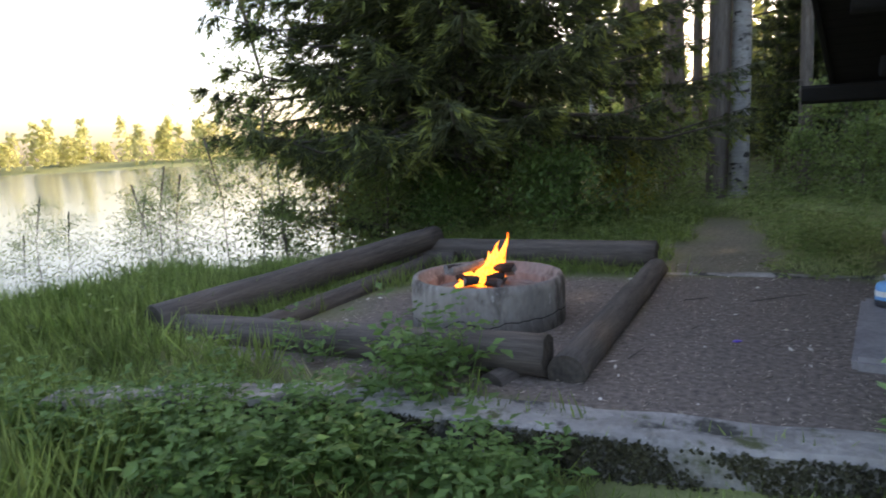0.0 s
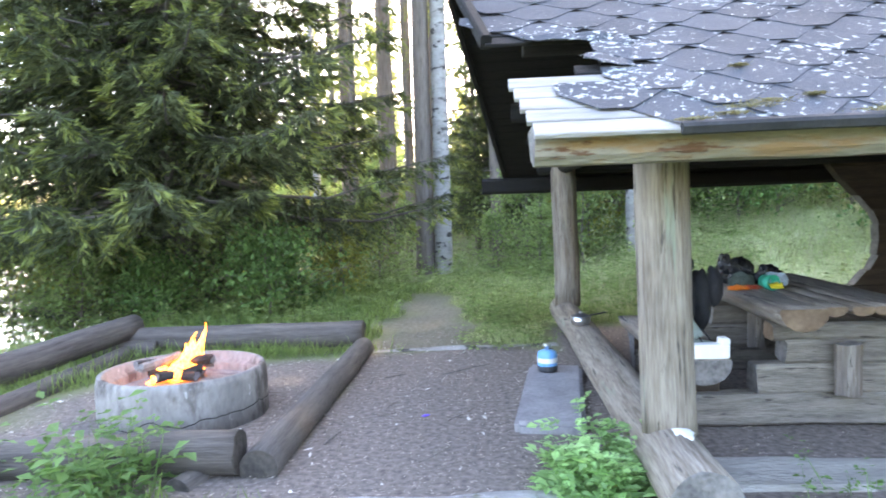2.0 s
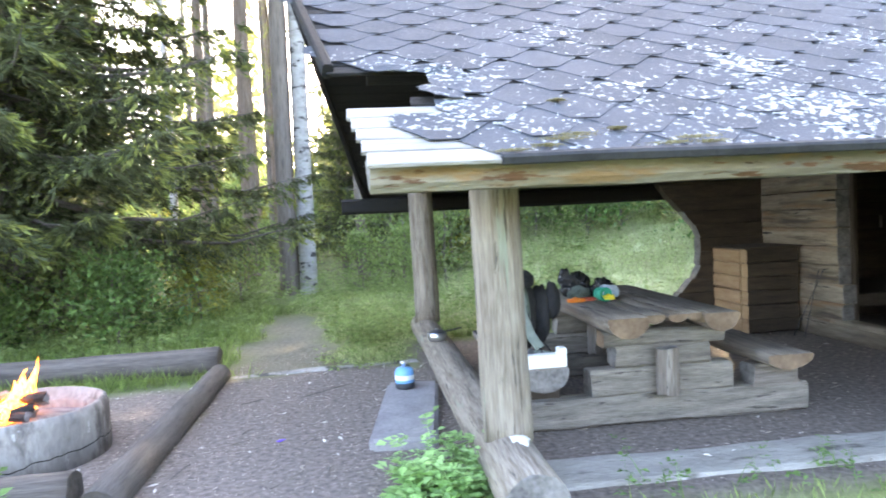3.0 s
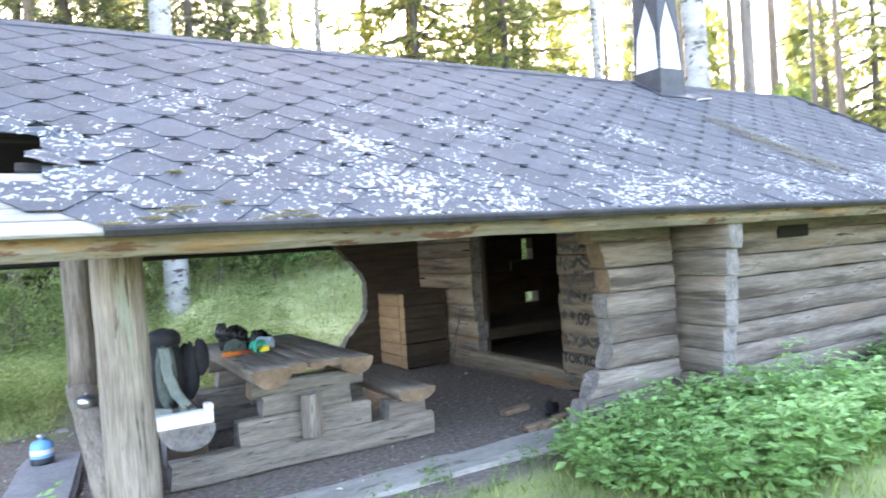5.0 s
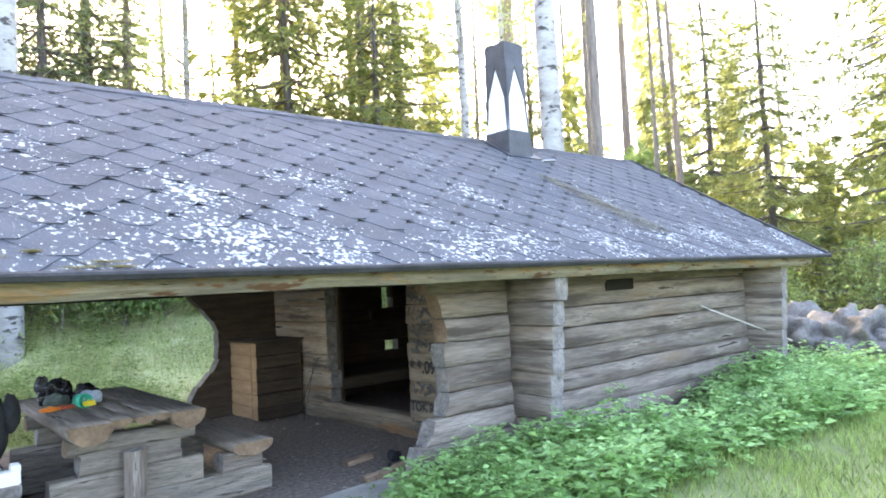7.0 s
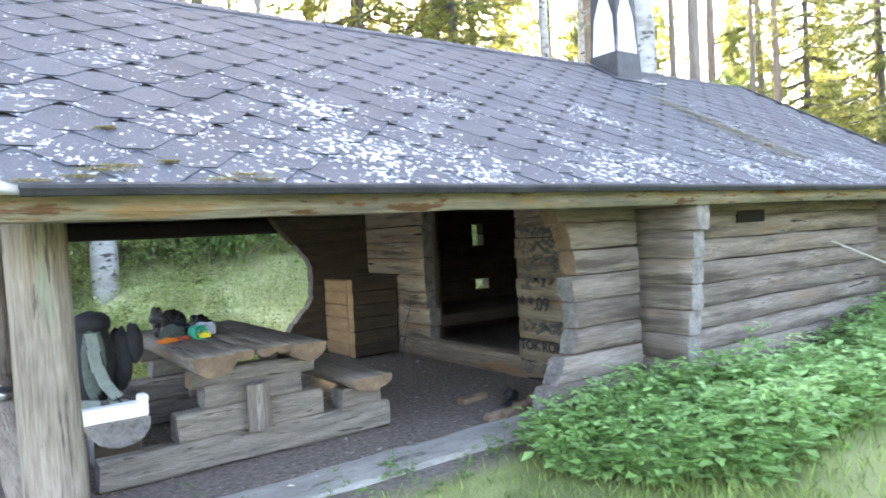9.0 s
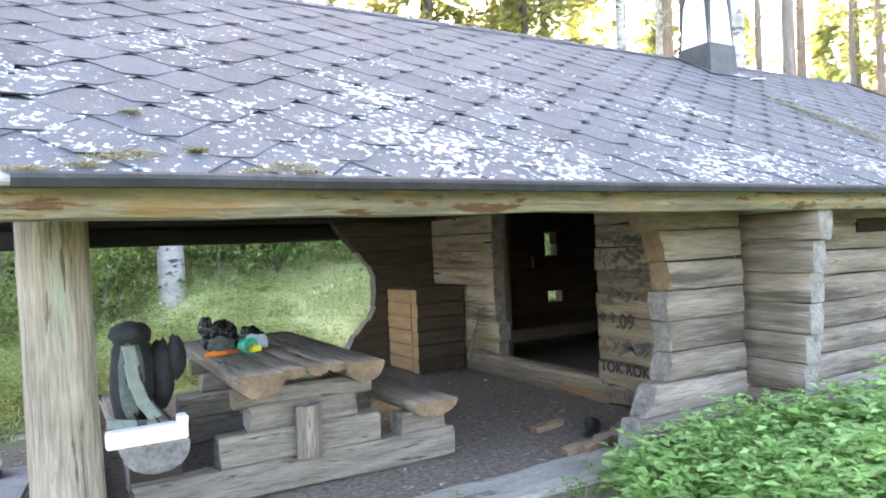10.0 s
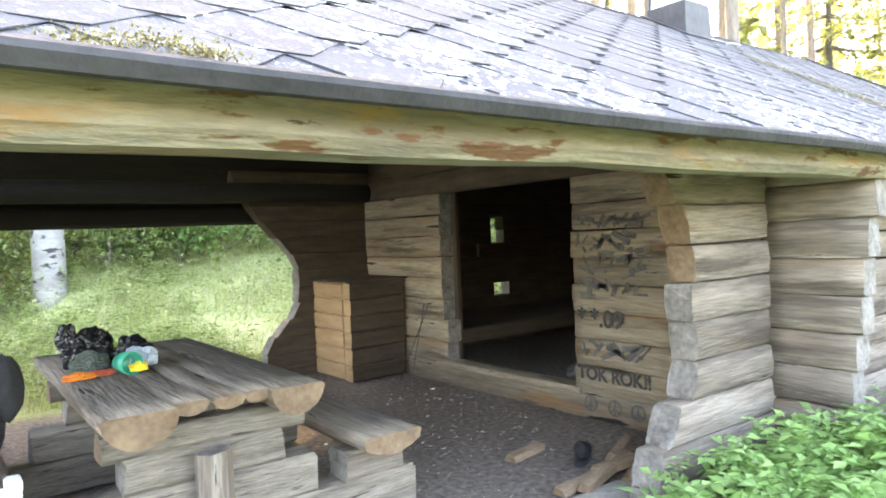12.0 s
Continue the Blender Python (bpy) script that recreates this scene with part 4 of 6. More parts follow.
sweep("seat", (1.08, 1.66, 0.43), (1.06, 3.5, 0.43), halflog(0.36, 0.15), [M["grey_wood"], M["end_grey"]], bench2, segs=8, jit=0.008, seed=35)
for y in (1.9, 3.25):
    sweep("foot_log", (0.94, y, 0.25), (1.22, y, 0.25), rect(0.17, 0.2, 0.02), [M["inner_shade_wood"], M["end_grey"]], bench2, segs=3, jit=0.008, seed=36)

# white board on the bench, backpack
wb_ = tagged(slab("white_board", 1.04, 1.74, 0.447, 0.535, 0.42, 0.10, M["white_board"], None, "", 0.008), "white painted offcut board lying on the bench end", "board")
wb2 = slab("upright_end", 1.225, 1.74, 0.53, 0.575, 0.055, 0.10, M["white_board"], wb_, "", 0.006)
pack = thing("backpack", "grey-green hiking backpack with black straps on the bench", "backpack")
blob("main_bag", (1.0, 2.02, 0.78), (0.125, 0.16, 0.31), M["black_cloth"], pack, "", 0.18, 2.0, 3)
blob("back_panel", (0.985, 1.885, 0.79), (0.07, 0.035, 0.25), M["green_cloth"], pack, "grey-green padded back panel", 0.12, 2.0, 4)
blob("top_lid", (1.0, 2.0, 1.03), (0.115, 0.16, 0.075), M["black_cloth"], pack, "", 0.2, 3, 5)
blob("side_pocket", (1.16, 2.02, 0.78), (0.075, 0.12, 0.20), M["black_cloth"], pack, "", 0.2, 2.5, 6)
blob("front_pouch", (1.24, 1.98, 0.87), (0.06, 0.09, 0.13), M["black_cloth"], pack, "", 0.2, 2.5, 7)
sp = [(0.97, 1.85, 0.98), (0.985, 1.835, 0.88), (1.0, 1.83, 0.76), (1.03, 1.82, 0.66), (1.09, 1.81, 0.57)]
for a, b in zip(sp, sp[1:]):
    sweep("strap", a, (b[0] + 0.003, b[1], b[2] - 0.01), rect(0.07, 0.025, 0.008), [M["strap_cloth"]], pack, segs=2, jit=0.01, up=(0, -1, 0.2))
buckle_on = sweep("hip_belt", (0.86, 1.85, 0.56), (1.16, 1.80, 0.52), rect(0.06, 0.025, 0.008), [M["strap_cloth"]], pack, segs=3, jit=0.02, up=(0, -1, 0.2))
slab("buckle", 1.02, 1.79, 0.53, 0.565, 0.05, 0.02, M["black_metal"], buckle_on, "black plastic buckle", 0.004)
for k in range(3):
    sweep("loose_strap", (1.0 + 0.06 * k, 1.82, 0.60), (1.06 + 0.07 * k, 1.79, 0.47), rect(0.02, 0.006, 0.001), [M["black_cloth"]], pack, segs=3, jit=0.03, seed=k)

# clutter on the table
def on_table(c):
    """Things stand close together round the middle of the far end."""
    return (1.71 + 0.74 * (c[0] - 1.70), 2.62 + 0.8 * (c[1] - 2.62), 0.775 + 0.80 * (c[2] - 0.775))


bag = thing("plastic_bag", "crumpled glossy black plastic bag on the table", "plastic bag")


def crumple(name, center, size, mat_, parent, seed, label=""):
    bm = bmesh.new()
    bmesh.ops.create_icosphere(bm, subdivisions=4, radius=1)
    for v in bm.verts:
        p = v.co.copy()
        w = 0.38 * noise.noise(p * 1.6 + Vector((seed, 0, 0))) + 0.20 * (1 - 2 * abs(noise.noise(p * 3.7 + Vector((0, seed, 0))))) + 0.08 * noise.noise(p * 9 + Vector((seed, seed, 0)))
        v.co *= 1 + w
        v.co.z = max(v.co.z, -0.75)
    bmesh.ops.scale(bm, vec=[0.78 * q for q in size], verts=bm.verts)
    bmesh.ops.translate(bm, vec=on_table(center), verts=bm.verts)
    return part(name, bm, mat_, parent, label)


crumple("bag_body", (1.62, 2.78, 0.90), (0.16, 0.12, 0.13), M["black_plastic"], bag, 3)
crumple("bag_neck", (1.50, 2.78, 1.0), (0.055, 0.05, 0.085), M["black_plastic"], bag, 5)
bag2 = thing("plastic_bag", "grey and black crumpled plastic bag on the table", "plastic bag")
crumple("bag_body", (1.90, 2.68, 0.87), (0.11, 0.10, 0.10), M["black_plastic"], bag2, 8)
crumple("inner_bag", (1.92, 2.56, 0.845), (0.10, 0.06, 0.075), M["grey_foil"], bag2, 9)
cup = thing("green_cup", "dark green enamel cup lying on its side", "cup")
cupm = lathe("cup", [(0.001, 0), (0.05, 0), (0.058, 0.1), (0.055, 0.1), (0.047, 0.006), (0.001, 0.006)], M["teal_foil"], cup, (0, 0, 0), 18)
cup.matrix_world = pose(1.77, 2.52, 0.83, 90, 0, 20)
for nm, lb, c, s, mk, sd in (("snack_wrapper", "orange foil snack wrapper on the table", (1.50, 2.42, 0.80), (0.085, 0.06, 0.022), "orange_foil", 1), ("snack_wrapper", "dark red foil wrapper on the table", (1.65, 2.45, 0.80), (0.085, 0.05, 0.02), "red_foil", 2), ("snack_wrapper", "yellow foil packet on the table", (1.87, 2.42, 0.81), (0.055, 0.04, 0.03), "yellow_foil", 3), ("snack_wrapper", "dark green pouch behind the wrappers", (1.60, 2.60, 0.84), (0.10, 0.06, 0.07), "green_cloth", 4)):
    o = tagged(crumple(nm, c, s, M[mk], None, sd), lb, "wrapper", "things on the table")
    del o

# log bin in the corner
binb = thing("log_bin", "waist-high corner bin of short orange-brown logs", "wood bin")
for k in range(6):
    z = 0.02 + 0.16 * (k + 0.5)
    # front logs and lid in the darkened wood, side logs orange
    sweep("log", (4.20, 4.55, z), (4.82, 4.55, z), rect(0.14, 0.157, 0.015), [M["inner_shade_wood"], M["orange_wood"]], binb, segs=3, jit=0.006, seed=500 + k)
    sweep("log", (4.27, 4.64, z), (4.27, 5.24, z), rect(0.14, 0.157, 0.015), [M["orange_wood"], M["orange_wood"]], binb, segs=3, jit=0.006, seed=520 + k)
slab("lid", 4.53, 4.87, 0.982, 1.0, 0.72, 0.78, M["inner_shade_wood"], binb, "", 0.004)

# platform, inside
plat = thing("sleeping_platform", "low wooden sleeping platform in the hut, coloured as shaded", "platform")
# shade of the hut is put into the platform's wood colour
sweep("edge_beam", (5.05, 3.9, 0.42), (9.4, 3.9, 0.42), rect(0.10, 0.14, 0.015), [M["inner_shade_wood"], M["end_grey"]], plat, segs=8, jit=0.005)
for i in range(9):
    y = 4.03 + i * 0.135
    sweep("board", (5.05, y, 0.47), (9.4, y, 0.47), rect(0.13, 0.03, 0.004), [M["inner_shade_wood"]], plat, segs=3, jit=0.002, seed=540 + i)
blobs = thing("ash_heap", "grey ash heap with a pale stone on the hut floor", "ash heap")
blob("heap", (6.2, 3.1, 0.02), (0.4, 0.3, 0.10), M["ash"], blobs, "", 0.3, 2, 4)
blob("stone", (6.2, 3.0, 0.14), (0.07, 0.05, 0.04), M["stone"], blobs, "", 0.3, 2, 5)

# firewood and a shoe by the wall
for i, (x, y, a, l) in enumerate(((3.92, 1.85, 10, 0.32), (4.08, 1.30, 12, 0.40), (3.78, 1.26, 5, 0.40), (4.15, 1.18, 22, 0.36), (4.10, 1.24, -6, 0.40), (3.84, 1.20, 14, 0.34), (4.32, 1.42, 24, 0.36), (4.20, 1.12, 8, 0.38))):
    d = Vector((math.cos(radians(a)), math.sin(radians(a)), 0.06 * (i % 2))) * l / 2
    o = thing("firewood", "split orange-brown firewood piece on the floor", "firewood", "firewood by the wall")
    sweep("stick", Vector((x, y, 0.035 + 0.03 * (i > 3))) - d, Vector((x, y, 0.035 + 0.03 * (i > 3))) + d, [(0.042, -0.024), (0.038, 0.016), (-0.01, 0.03), (-0.042, -0.02)], [M["firewood"], M["end_grain"]], o, segs=3, jit=0.01, seed=i)
shoe = thing("dark_shoe", "black worn shoe lying among the firewood", "shoe")
blob("upper", (4.13, 1.545, 0.065), (0.10, 0.046, 0.045), M["black_cloth"], shoe, "", 0.15, 2.5, 9, 3, 30)
blob("heel_collar", (4.06, 1.505, 0.095), (0.05, 0.042, 0.05), M["black_cloth"], shoe, "", 0.2, 2.5, 3, 3, 30)
blob("sole", (4.11, 1.535, 0.02), (0.145, 0.05, 0.018), M["black_metal"], shoe, "worn rubber sole", 0.06, 2.0, 2, 3, 30)

# skewers by the bin, cord on the wall
for i in range(2):
    o = thing("roasting_skewer", "thin metal roasting skewer leaning on the wall", "skewer", "skewers by the doorway")
    sweep("rod", (4.62 + 0.06 * i, 4.30 - 0.1 * i, 0.0), (4.84, 4.08 + 0.08 * i, 0.75), circle(0.0045, 6), [M["black_metal"]], o, segs=4, jit=0.004)
cordo = thing("cord", "pale cord stretched from the wall to the corner", "cord")
sweep("line", (8.2, 0.73, 1.18), (10.0, 0.42, 0.60), circle(0.008, 6), [M["cord"]], cordo, segs=6, jit=0.0)
# a thin near-black slab on the wall face below the eave
under_eave = slab("vent_hole", 6.6, 0.752, 1.44, 1.56, 0.5, 0.02, M["soot_shade_wood"], front, "", 0.004)

# graffiti: writing that can be read, and plain strokes
def scrawl(text, y, z, size, x=CX - 0.107):
    cu = bpy.data.curves.new("graffiti", "FONT")
    cu.body, cu.size, cu.extrude, cu.offset = text, size, 0.001, 0.004
    cu.materials.append(M["marker_black"])
    o = new("graffiti_text", cu)
    o.parent = cross
    o.matrix_world = pose(x, y, z, 90, 0, -90)
    return o


scrawl("TOK ROK!!", 2.20, 0.305, 0.13)
scrawl("* *.09", 2.18, 0.70, 0.175)
gr = random.Random(3)


def stroke(y0, z0, y1, z1, w=0.018):
    d = Vector((0, y1 - y0, z1 - z0))
    nrm = Vector((0, -d.z, d.y)).normalized() * w / 2
    a, b = Vector((CX - 0.096, y0, z0)), Vector((CX - 0.096, y1, z1))
    v = [a - nrm, b - nrm, b + nrm, a + nrm]
    v += [p + Vector((0.004, 0, 0)) for p in v]
    mesh("graffiti_stroke", v, [(0, 1, 2, 3), (7, 6, 5, 4), (0, 4, 5, 1), (1, 5, 6, 2), (2, 6, 7, 3), (3, 7, 4, 0)], M["paint_black"], cross)


for zc, hh in ((0.53, 0.13), (0.98, 0.13), (1.14, 0.18), (1.32, 0.16), (1.46, 0.10)):
    y = 2.16
    while y > 1.62:
        stroke(y, zc + gr.uniform(-hh, hh) / 2, y - gr.uniform(-0.04, 0.16), zc + gr.uniform(-hh, hh) / 2, gr.uniform(0.012, 0.045))
        y -= gr.uniform(0.02, 0.05)
for yc in (2.10, 1.88, 1.68):
    for i in range(12):
        a, b = 2 * math.pi * i / 12, 2 * math.pi * (i + 1) / 12
        stroke(yc + 0.055 * math.cos(a), 0.12 + 0.055 * math.sin(a), yc + 0.055 * math.cos(b), 0.12 + 0.055 * math.sin(b), 0.012)
    stroke(yc, 0.065, yc, 0.175, 0.012)
    stroke(yc, 0.12, yc + 0.04, 0.08, 0.012)
    stroke(yc, 0.12, yc - 0.04, 0.08, 0.012)

# ---------------------------------------------------------------- shingles
HEXW, EXPO = 0.45, 0.183
sh_me = bpy.data.meshes.new("shingle")
hw, fl = HEXW / 2, HEXW * 0.145
prof = [(-fl, 0.0), (fl, 0.0), (hw - 0.001, EXPO * 1.0), (hw - 0.001, EXPO * 1.7), (-hw + 0.001, EXPO * 1.7), (-hw + 0.001, EXPO * 1.0)]


def lift_at(v):
    return 0.009 - 0.005 * min(1.0, v / EXPO)


sv = [(u, v, lift_at(v)) for u, v in prof] + [(u, v, lift_at(v) - (0.007 if v == 0 else 0.0015)) for u, v in prof]
sfc = [(0, 1, 2, 3, 4, 5), (11, 10, 9, 8, 7, 6), (0, 6, 7, 1), (1, 7, 8, 2), (5, 11, 6, 0)]
sh_me.from_pydata(sv, [], sfc)
sh_me.materials.append(M["shingle"])
sh_me.materials.append(M["bitumen_shadow"])
# black felt edges, which also paint the shadow line under each tab
sh_me.polygons.foreach_set("material_index", [0, 1, 1, 0, 0])
rows_ = int(SL / EXPO)
torn = [0.46, 0.16, 0.20, 0.24, 0.40, 0.30, -0.22]
rest_v, rest_f, count = [], [], 0
sr = random.Random(21)
for r in range(rows_ + 1):
    s0 = r * EXPO + 0.01
    off = 0.085 + 0.5 * HEXW * (r % 2)
    start = torn[r] if r < len(torn) else verge(s0)
    x = start - 0.05
    nmin = math.ceil((start - off) / HEXW)
    for c in range(nmin, int((X1 - off) / HEXW) + 1):
        xc = c * HEXW + off
        if xc + hw > X1 + 0.06 or xc - hw * 0.35 < start:
            continue
        tilt = sr.uniform(-0.006, 0.006)
        up_ = sr.uniform(0.0, 0.002)
        if s0 + EXPO * 1.7 > SL:
            continue
        basis = Matrix(((1, 0, 0), (0, CO, -SI), (0, SI, CO))).to_4x4()
        m = Matrix.Translation(on_roof(xc, s0, up_)) @ basis @ pose(0, 0, 0, sr.uniform(-0.3, 0.4), 0, math.degrees(tilt))
        if 0.0 < xc < 6.2 and r < 17 and count < 300 and s0 < 2.6:
            o = new("shingle", sh_me)
            o.parent = roof
            o.matrix_basis = m
            count += 1
        else:
            b0 = len(rest_v)
            rest_v += [m @ Vector(v) for v in sv]
            rest_f += [tuple(b0 + i for i in f) for f in sfc]
tagged(mesh("shingle_field", rest_v, rest_f, [M["shingle"], M["bitumen_shadow"]], roof, slots=[0, 1, 1, 0, 0] * (len(rest_f) // 5)), kind="stuff")
# a torn strip of felt curling over the hole, and a lifted edge above it
for fx, fs_, fw, fl_, curl in ((0.24, 0.66, 0.24, 0.20, 0.05), (-0.02, 1.08, 0.42, 0.10, 0.02), (0.36, 0.98, 0.16, 0.14, -0.03)):
    fv = []
    for i in range(7):
        for j in range(5):
            u, w = i / 6, j / 4
            fv.append(on_roof(fx + fw * u + 0.02 * noise.noise((u * 3, w * 3, fx)), fs_ + fl_ * w + 0.035 * noise.noise((u * 5 + fx * 9, 2, w)), 0.012 + curl * (1 - u) ** 2 * (1 - w) + 0.02 * noise.noise((u * 2, w * 4, fs_ * 7))))
    top_n = len(fv)
    fv += [v - Vector((0, 0, 0.004)) for v in fv]
    ff = [(i * 5 + j, (i + 1) * 5 + j, (i + 1) * 5 + j + 1, i * 5 + j + 1) for i in range(6) for j in range(4)]
    ff += [tuple(top_n + k for k in reversed(f)) for f in ff]
    rim = [i * 5 for i in range(7)] + [30 + j for j in range(1, 5)] + [i * 5 + 4 for i in range(5, -1, -1)] + [j for j in range(3, 0, -1)]
    ff += [(a, top_n + a, top_n + b, b) for a, b in zip(rim, rim[1:] + rim[:1])]
    mesh("torn_felt", fv, ff, M["shingle"], roof, "torn strip of roofing felt curling up")
for i, (x, s, r) in enumerate(((0.57, 0.03, 0.05), (0.80, 0.13, 0.07), (0.88, 0.17, 0.06), (0.72, 0.07, 0.04), (1.26, 0.05, 0.06), (1.38, 0.10, 0.06), (1.44, 0.05, 0.04), (1.08, 0.22, 0.025), (0.9, 0.58, 0.025))):
    p = on_roof(x, s, 0.02)
    cc = np.array(p) + RNG.normal(size=(320, 3)) * np.array([r * 0.8, r * 0.5, 0.002])
    o = cloud_mesh("moss_tuft", leaf_cloud(cc, RNG.normal(size=(320, 3)) + np.array([0, 0, 0.2]), 0.008, 0.006), M["moss"])
    tagged(o, "yellow-green moss tuft on the shingles", "moss", kind="stuff")
st = np.random.default_rng(8)
n_ = 2600
f_ = st.uniform(0, 1, n_) ** 0.8
sx_ = 6.74 + 0.36 * f_ + st.normal(size=n_) * (0.07 + 0.10 * f_)
ss_ = (1.95 - 1.45 * f_) / CO
cc = np.array([on_roof(a, b, 0.019) for a, b in zip(sx_, ss_)])
streak = cloud_mesh("moss_streak", leaf_cloud(cc, st.normal(size=(n_, 3)) * np.array([1, 1, 0.5]), 0.016, 0.011, 0.1, np.tile([0, -SI, CO], (n_, 1))), M["dry_moss"])
tagged(streak, "yellowish moss streak running down below the chimney", "moss", kind="stuff")

# ---------------------------------------------------------------- plants
def sticks(segs_, sides=4):
    """Many thin tapered limbs: list of (p0, p1, r0, r1) as one set of vertices and quads, with uv."""
    V, F, U = [], [], []
    for p0, p1, r0, r1 in segs_:
        p0, p1 = np.asarray(p0, float), np.asarray(p1, float)
        d = p1 - p0
        L = np.linalg.norm(d) + 1e-9
        d = d / L
        a = np.cross(d, (0.3, 0.2, 1.0) if abs(d[2]) < 0.9 else (1.0, 0.2, 0.1))
        a /= np.linalg.norm(a)
        b = np.cross(d, a)
        base = len(V)
        for p, r in ((p0, r0), (p1, r1)):
            for i in range(sides):
                t = 2 * math.pi * i / sides
                V.append(p + a * r * math.cos(t) + b * r * math.sin(t))
        for i in range(sides):
            j = (i + 1) % sides
            F.append((base + i, base + j, base + sides + j, base + sides + i))
            c = 2 * math.pi * max(r0, r1) / sides
            U += [(0, c * i), (0, c * (i + 1)), (L, c * (i + 1)), (L, c * i)]
    return np.array(V), F, U


def trunk_mesh(name, pts, radii, mat_, parent, sides=12):
    V, F, U = [], [], []
    run = 0
    for k, (p, r) in enumerate(zip(pts, radii)):
        if k:
            run += (Vector(p) - Vector(pts[k - 1])).length
        for i in range(sides):
            t = 2 * math.pi * i / sides
            w = r * (1 + 0.08 * noise.noise((math.cos(t) * 1.5, math.sin(t) * 1.5, run * 1.2 + p[0])))
            V.append((p[0] + w * math.cos(t), p[1] + w * math.sin(t), p[2]))
    run = 0
    for k in range(len(pts) - 1):
        L = (Vector(pts[k + 1]) - Vector(pts[k])).length
        for i in range(sides):
            j = (i + 1) % sides
            F.append((k * sides + i, k * sides + j, (k + 1) * sides + j, (k + 1) * sides + i))
            c = 2 * math.pi * radii[k] / sides
            U += [(run, c * i), (run, c * (i + 1)), (run + L, c * (i + 1)), (run + L, c * i)]
        run += L
    return mesh(name, V, F, mat_, parent, uvs=U, smooth=True)


def spruce(name, label, H, R, low, whorls, per, twigs, sprigs, needle, mat_, seed, group="spruces", broad=0.16):
    """A spruce round the origin: trunk, sagging limbs and a crown of small needle sprays."""
    rg = np.random.default_rng(seed)
    o = thing(name, label, "tree", group)
    trunk_mesh("trunk", [(0, 0, -0.2), (0.02, 0, H * 0.3), (0, 0.03, H * 0.65), (0, 0, H)], [H * 0.0095 + 0.03, H * 0.0075 + 0.02, H * 0.005 + 0.01, 0.015], M["spruce_bark"], o)
    limbs, C, Dr, T = [], [], [], []
    for w in range(whorls):
        f = (w + rg.uniform(0, 0.7)) / whorls
        z = low + (H - low) * f
        Lb = R * (1 - f) ** 0.75 + 0.25
        n = per if f < 0.75 else max(4, per - 2)
        a0 = rg.uniform(0, 6.28)
        for b in range(n):
            a = a0 + 2 * math.pi * b / n + rg.uniform(-0.25, 0.25)
            L = Lb * rg.uniform(0.7, 1.12)
            out = np.array([math.cos(a), math.sin(a), 0.0])
            side = np.array([-math.sin(a), math.cos(a), 0.0])
            ts = np.linspace(0, 1, 5)
            sag = rg.uniform(0.14, 0.34)
            P = [np.array([0, 0, z]) + out * L * t + np.array([0, 0, 1.0]) * L * (-sag * 1.6 * t + sag * 1.1 * t * t * t) for t in ts]
            for k in range(4):
                limbs.append((P[k], P[k + 1], 0.028 * (1 - ts[k]) * L / 2 + 0.006, 0.028 * (1 - ts[k + 1]) * L / 2 + 0.004))
            nt = max(4, int(twigs * L / R))
            for q in range(nt):
                t = rg.uniform(0.12, 1.0)
                k = min(3, int(t * 4))
                p = P[k] + (P[k + 1] - P[k]) * (t * 4 - k)
                sgn = rg.choice([-1, 1])
                tl = L * 0.32 * (1.15 - t) * rg.uniform(0.6, 1.2) + 0.08
                dv = out * rg.uniform(0.3, 0.9) + side * sgn * rg.uniform(0.5, 1.0) + np.array([0, 0, rg.uniform(-0.75, -0.05)])
                dv /= np.linalg.norm(dv)
                u = rg.uniform(0, 1, size=sprigs)
                pos_ = p + np.outer(u * tl, dv) + rg.normal(size=(sprigs, 3)) * 0.012 + np.outer(u * u, [0, 0, -0.12 * tl])
                C.append(pos_)
                Dr.append(dv + rg.normal(size=(sprigs, 3)) * 0.30)
                T.append(u * (0.45 + 0.55 * t) + rg.uniform(-0.1, 0.1, sprigs))
    V, F, U = sticks(limbs)
    tagged(mesh("branchwork", V, F, M["spruce_bark"], o, uvs=U), kind="stuff")
    C, Dr = np.concatenate(C), np.concatenate(Dr)
    n = len(C)
    V = leaf_cloud(C, Dr, needle * rg.uniform(0.6, 1.3, n), needle * broad, 0.15).reshape(-1, 4, 3)
    tip = np.concatenate(T) > 0.66
    tagged(cloud_mesh("crown", V[~tip].reshape(-1, 3), mat_, o), kind="stuff")
    tagged(cloud_mesh("new_growth", V[tip].reshape(-1, 3), M["needle_tips"], o, "lighter yellow-green branch tips"), kind="stuff")
    return o


